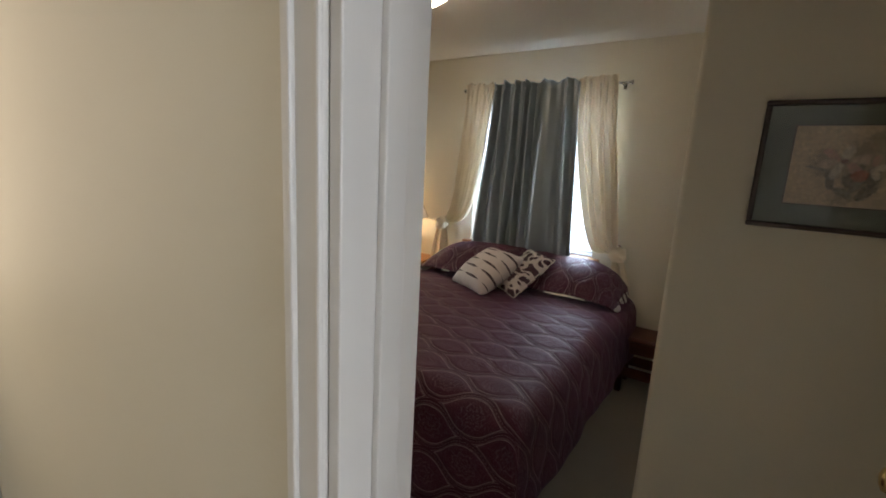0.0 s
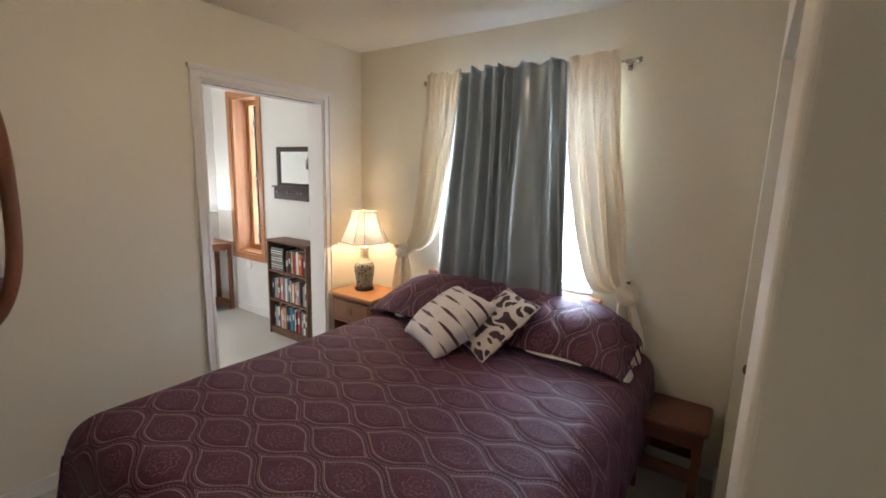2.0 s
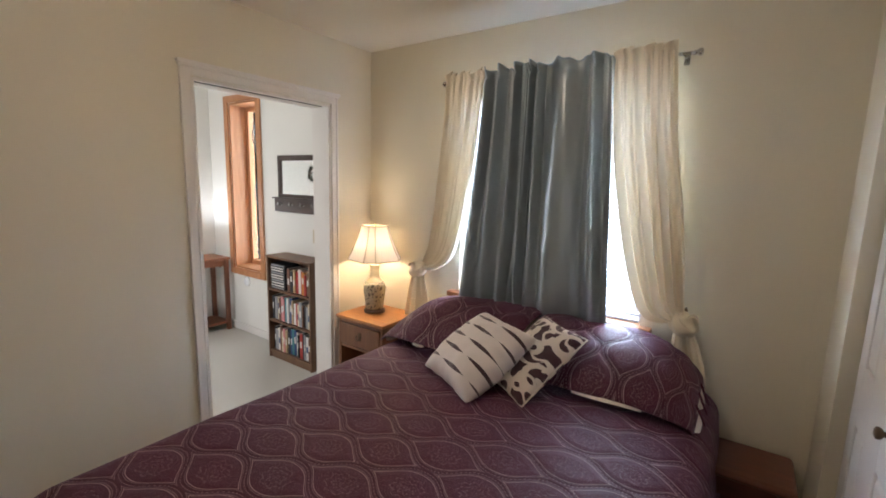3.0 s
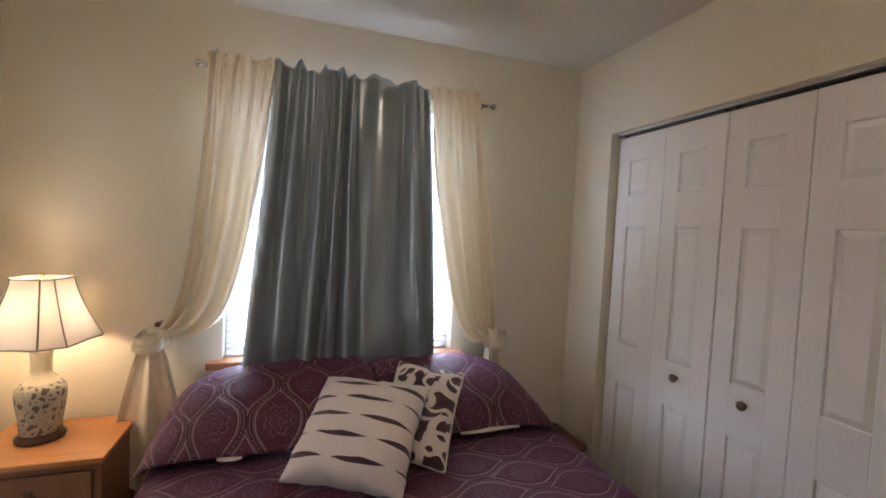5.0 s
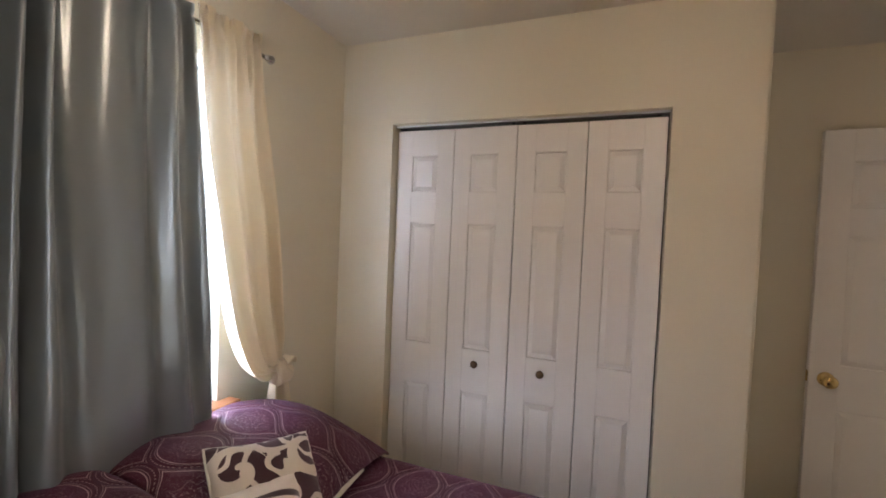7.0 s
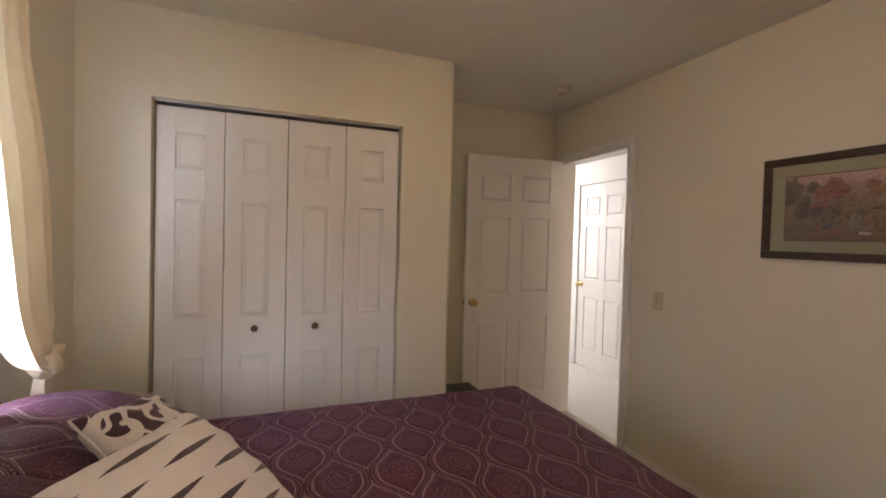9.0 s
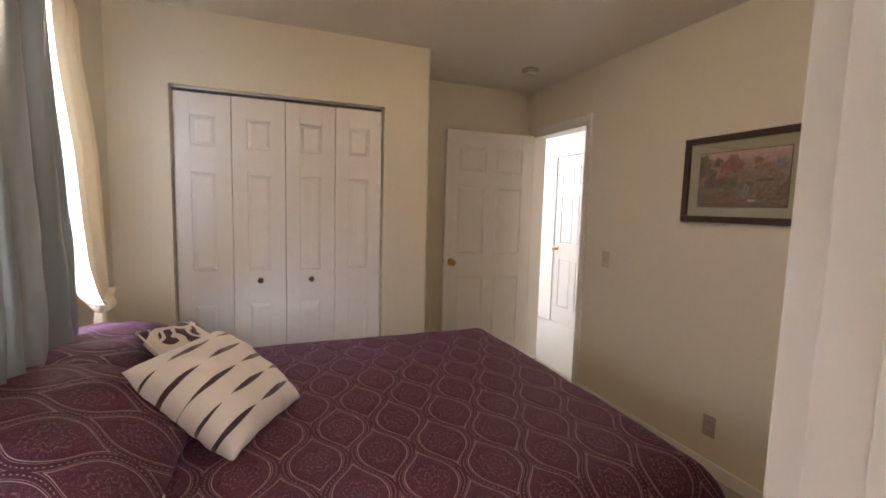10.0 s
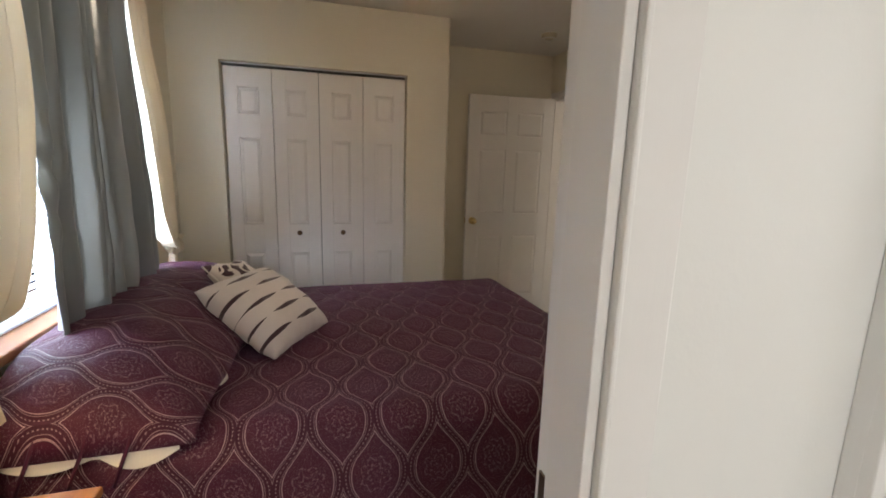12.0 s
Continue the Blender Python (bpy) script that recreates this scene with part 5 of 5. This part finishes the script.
for lo, hi in (((NX0 - CW, SY - 0.02, NZ0 - CW), (NX0, SY, NZ1 + CW)), ((NX1, SY - 0.02, NZ0 - CW), (NX1 + CW, SY, NZ1 + CW)), ((NX0, SY - 0.02, NZ1), (NX1, SY, NZ1 + CW)), ((NX0, SY - 0.024, NZ0 - CW), (NX1, SY, NZ0))):
    part("window_casing", box(lo, hi, 0.004), M_CEDAR, w2, "reddish cedar casing board")
for lo, hi in (((NX0, SY, NZ0), (NX0 + 0.018, SY + 0.2, NZ1)), ((NX1 - 0.018, SY, NZ0), (NX1, SY + 0.2, NZ1)), ((NX0 + 0.018, SY, NZ1 - 0.018), (NX1 - 0.018, SY + 0.2, NZ1)), ((NX0 + 0.018, SY, NZ0), (NX1 - 0.018, SY + 0.2, NZ0 + 0.018))):
    part("jamb_board", box(lo, hi, 0.002), M_CEDAR, w2, "deep cedar jamb board")
GX0, GX1, GZ0, GZ1, GY = NX0 + 0.06, NX1 - 0.06, NZ0 + 0.06, NZ1 - 0.06, SY + 0.19
for lo, hi in (((NX0 + 0.018, GY - 0.03, NZ0 + 0.018), (GX0, GY + 0.03, NZ1 - 0.018)), ((GX1, GY - 0.03, NZ0 + 0.018), (NX1 - 0.018, GY + 0.03, NZ1 - 0.018)), ((GX0, GY - 0.03, NZ0 + 0.018), (GX1, GY + 0.03, GZ0)), ((GX0, GY - 0.03, GZ1), (GX1, GY + 0.03, NZ1 - 0.018))):
    part("sash_rail", box(lo, hi, 0.003), M_CEDAR, w2)
g = part("pane", box((GX0, GY - 0.003, GZ0), (GX1, GY + 0.003, GZ1)), glass("leaded_pane", 0.05, (0.92, 0.97, 0.96)), w2)
g.visible_shadow = False
M_LEAD = metal("lead_came", (0.12, 0.12, 0.12), 0.5)
gc, gw = (GX0 + GX1) / 2, (GX1 - GX0) / 2
for s in (-1, 1):
    part("came", tube([(gc + s * gw * (0.45 + 0.4 * math.sin(k * 0.42)), GY - 0.006, GZ0 + (GZ1 - GZ0) * k / 40) for k in range(41)], 0.004, 6), M_LEAD, w2, "wavy lead came", True)
for z, c in ((0.2, (0.05, 0.22, 0.12)), (0.42, (0.30, 0.06, 0.14)), (0.52, (0.32, 0.08, 0.16)), (0.8, (0.05, 0.20, 0.14)), (0.93, (0.28, 0.12, 0.05))):
    zc = GZ0 + (GZ1 - GZ0) * z
    q = part("coloured_piece", prism([(gc + 0.05 * math.cos(a), zc + 0.075 * math.sin(a)) for a in (0, math.pi / 2, math.pi, 1.5 * math.pi)], GY - 0.009, GY - 0.005), glass("stained", 0.1, c), w2, "stained-glass diamond")
    part("diamond_came", tube([(gc + 0.05 * math.cos(a), GY - 0.008, zc + 0.075 * math.sin(a)) for a in (0, math.pi / 2, math.pi, 1.5 * math.pi)], 0.004, 6, closed=True), M_LEAD, q)

hm = thing("hook_mirror", pose(-3.745, SY, 1.262), "dark wooden wall mirror with a row of coat hooks", "mirror")
MW, MH = 0.66, 0.485
for lo, hi in (((0.03, -0.022, 0.12), (0.075, 0, MH)), ((MW - 0.055, -0.022, 0.12), (MW - 0.01, 0, MH)), ((0.075, -0.022, MH - 0.045), (MW - 0.055, 0, MH)), ((0.075, -0.022, 0.12), (MW - 0.055, 0, 0.155))):
    part("frame_rail", box(lo, hi, 0.003), M_DARK, hm)
part("mirror_glass", box((0.072, -0.012, 0.15), (MW - 0.052, -0.004, MH - 0.04)), M_MIRROR, hm)
part("shelf", box((-0.012, -0.055, 0.112), (MW + 0.012, 0, 0.126), 0.003), M_DARK, hm)
hb = part("hook_board", box((0, -0.04, 0), (MW, 0, 0.112), 0.005), M_DARK, hm, "dark board for the hooks")
for k in range(4):
    x = 0.1 + k * (MW - 0.2) / 3
    part("hook", tube([(x, -0.042, 0.075), (x, -0.07, 0.06), (x, -0.078, 0.07), (x, -0.076, 0.085)], 0.005, 8), M_NICKEL, hb, "small metal coat hook", True)
    part("hook_plate", lathe([(0, 0), (0.011, 0), (0.010, 0.003), (0, 0.004)], 14), M_NICKEL, hb).matrix_local = pose(x, -0.04, 0.07, 90)

bc = thing("bookcase", pose(-3.615, 2.795, 0), "low brown bookcase with three full shelves", "bookcase")
BW, BD, BH = 0.575, 0.205, 0.905
for x in (0, BW - 0.018):
    part("side_panel", box((x, 0, 0), (x + 0.018, BD, BH - 0.018), 0.002), M_WALNUT, bc)
part("top", box((-0.004, -0.006, BH - 0.018), (BW + 0.004, BD, BH), 0.002), M_WALNUT, bc)
part("back_panel", box((0.018, BD - 0.008, 0.05), (BW - 0.018, BD - 0.002, BH - 0.018)), M_WALNUT, bc)
SHELF = (0.07, 0.345, 0.62)
for z in SHELF:
    part("shelf", box((0.018, 0.004, z - 0.018), (BW - 0.018, BD - 0.008, z), 0.002), M_WALNUT, bc)
part("plinth", box((0.018, 0.012, 0), (BW - 0.018, 0.026, 0.052), 0.002), M_WALNUT, bc)

M_PAGE = paint("paper_edge", (0.72, 0.66, 0.54), 0.8)
SPINES = {k: paint("spine_" + k, c, 0.45, 0.05) for k, c in dict(black=(0.02, 0.02, 0.025), white=(0.72, 0.70, 0.66), red=(0.42, 0.04, 0.03), navy=(0.03, 0.07, 0.20), teal=(0.05, 0.22, 0.26), tan=(0.50, 0.36, 0.20), pink=(0.62, 0.25, 0.25), orange=(0.60, 0.22, 0.05), grey=(0.30, 0.31, 0.33), cream=(0.68, 0.60, 0.42), brown=(0.16, 0.07, 0.04)).items()}
rb = random.Random(21)


def book(x, y, z, w, d, h, colour, lying=False, tilt=0.0):
    """A book or case: cover boards with a lighter block of pages inside, spine towards -y."""
    m = pose(x, y, z, 0, 0, 0) @ pose(0, 0, 0, 0, tilt, 0)
    b = thing("disc_case" if lying else "book", m, ("black disc case with a pale spine, lying in the stack" if lying else "%s book standing on the bookcase shelf" % colour), "disc case" if lying else "book", "discs on the bookcase" if lying else "books on the bookcase")
    if lying:
        part("case", box((0, 0, 0), (d, w, h), 0.001), SPINES["black"], b)
        part("spine_label", box((0.004, -0.0008, h * 0.25), (d - 0.02, 0.0005, h * 0.75)), SPINES[colour], b, "pale spine label")
    else:
        part("cover", box((0, 0, 0), (w, d, h), min(0.002, w * 0.15)), SPINES[colour], b)
        part("pages", box((w * 0.12, 0.004, h - 0.001), (w * 0.88, d - 0.003, h + 0.0008)), M_PAGE, b)
        if rb.random() < 0.7:
            k = rb.uniform(0.55, 0.75)
            part("spine_title", box((w * 0.2, -0.0008, h * (k - 0.25)), (w * 0.8, 0.0005, h * k)), SPINES["white" if colour not in ("white", "cream") else "navy"], b, "unreadable title bar")


y0 = bc.location.y + 0.03
for k in range(10):
    book(bc.location.x + 0.03 + 0.004 * rb.random(), y0 - 0.012 + 0.006 * rb.random(), SHELF[2] + 0.0006 + k * 0.0215, 0.135, 0.195, 0.0205, "white" if k % 3 else "grey", True)


def shelf_row(z, x0, x1, colours, hmin, hmax):
    x, k = x0, 0
    while x < x1 - 0.02:
        w = rb.uniform(0.016, 0.036)
        if x + w > x1:
            break
        h = rb.uniform(hmin, hmax)
        book(bc.location.x + x, y0 - 0.01 + rb.uniform(0, 0.02), z + 0.0006, w - 0.001, rb.uniform(0.12, 0.15), h, colours[k % len(colours)])
        x += w
        k += 1


shelf_row(SHELF[2], 0.255, 0.545, ["brown", "black", "tan", "red", "white", "red", "orange", "red", "brown"], 0.17, 0.215)
shelf_row(SHELF[1], 0.03, 0.545, ["black", "grey", "cream", "brown", "pink", "pink", "teal", "white", "navy", "tan", "white", "red", "cream", "grey", "brown"], 0.18, 0.225)
shelf_row(SHELF[0], 0.03, 0.545, ["black", "grey", "white", "brown", "cream", "pink", "tan", "black", "navy", "teal", "navy", "white", "black", "cream", "red"], 0.18, 0.235)

ct = thing("console_table", pose(SX + 0.02, 2.12, 0), "slim reddish wooden console table against the wall", "table")
TD, TL, TH = 0.33, 0.86, 0.752
part("tabletop", box((0, 0, TH - 0.025), (TD, TL, TH), 0.006), M_RED, ct)
for x in (0.012, TD - 0.05):
    for y in (0.012, TL - 0.052):
        part("leg", box((x, y, 0), (x + 0.038, y + 0.04, TH - 0.025), 0.004), M_RED, ct)
part("apron", box((TD - 0.042, 0.05, TH - 0.085), (TD - 0.024, TL - 0.05, TH - 0.025), 0.003), M_RED, ct, "carved apron")
part("lower_shelf", box((0.02, 0.02, 0.07), (TD - 0.02, TL - 0.02, 0.09), 0.003), M_RED, ct)
for k in range(9):
    y = 0.09 + k * 0.085
    part("apron_bead", lathe([(0, TH - 0.1), (0.012, TH - 0.092), (0.012, TH - 0.086), (0, TH - 0.085)], 10, centre=(TD - 0.033, y)), M_RED, ct)

c2 = thing("console_lamp", pose(-4.68, 2.66, TH), "white ceramic lamp on the console table", "lamp")
part("body", lathe([(0, 0), (0.05, 0), (0.052, 0.01), (0.075, 0.05), (0.085, 0.10), (0.07, 0.15), (0.035, 0.18), (0.02, 0.2), (0, 0.2)], 32), paint("white_ceramic", (0.8, 0.79, 0.76), 0.2), c2, "", True)
f2 = bell(0.21, 0.37, 0.135, 0.07, 6, 1.3)
part("shade", sheet(f2, 72, 12), shade_material("white_lampshade", (0.88, 0.86, 0.82), 0.6), c2, "white fabric shade", True)

bk = thing("basket", pose(-4.68, 2.62, 0.09), "round woven basket on the console's lower shelf", "basket")
M_WICKER = wood("wicker", (0.20, 0.10, 0.04), (0.38, 0.22, 0.10), 0.6, "z", 3)
for k in range(9):
    z = 0.012 + k * 0.02
    r = 0.10 + 0.004 * k
    part("coil", tube([(r * math.cos(a), r * math.sin(a), z + 0.003 * math.sin(9 * a)) for a in [i * 2 * math.pi / 36 for i in range(36)]], 0.011, 8, closed=True), M_WICKER, bk, "", True)
part("base", lathe([(0, 0), (0.10, 0), (0.10, 0.012), (0, 0.012)], 32), M_WICKER, bk)
part("handle", tube([(0.125 * math.cos(a), 0.02, 0.17 + 0.13 * math.sin(a)) for a in [i * math.pi / 14 for i in range(15)]], 0.007, 8), M_WALNUT, bk, "dark arched handle", True)

nl = thing("wall_disc", pose(-4.29, SY, 0.53), "small round white cover on the wall under the window", "wall cover")
part("disc", lathe([(0, 0), (0.048, 0), (0.046, 0.012), (0.035, 0.02), (0, 0.022)], 28), M_VINYL, nl, "", True).matrix_local = pose(0, 0, 0, 90)

# what the hook mirror shows: a white door with a dark wreath
wd = door("door_sunroom", pose(-5.73, 1.22, 0.012, 0, 0, -90), 0.72, 2.03, ROWS6, "closed white panelled door on the sunroom wall")
wr = thing("wreath", pose(-5.70, 1.05, 1.62, 0, 90, 0), "dark leafy wreath on the sunroom door", "wreath")
bm = bmesh.new()
rw = random.Random(4)
for k in range(170):
    a = rw.uniform(0, 2 * math.pi)
    rr = rw.gauss(0.10, 0.022)
    m = pose(rr * math.cos(a), rr * math.sin(a), rw.uniform(0.0, 0.03), rw.uniform(-50, 50), rw.uniform(-50, 50), math.degrees(a) + rw.uniform(50, 130))
    pts = [bm.verts.new(m @ Vector(p)) for p in ((-0.022, 0, 0), (0, -0.009, 0.003), (0.024, 0, 0), (0, 0.009, 0.003))]
    bm.faces.new(pts)
part("leaves", bm, plaster("wreath_leaf", (0.05, 0.07, 0.05), 0.2, 0.6, 0.3), wr)
part("ring", tube([(0.085 * math.cos(a), 0.085 * math.sin(a), 0.008) for a in [i * 2 * math.pi / 32 for i in range(32)]], 0.009, 8, closed=True), M_WALNUT, wr)
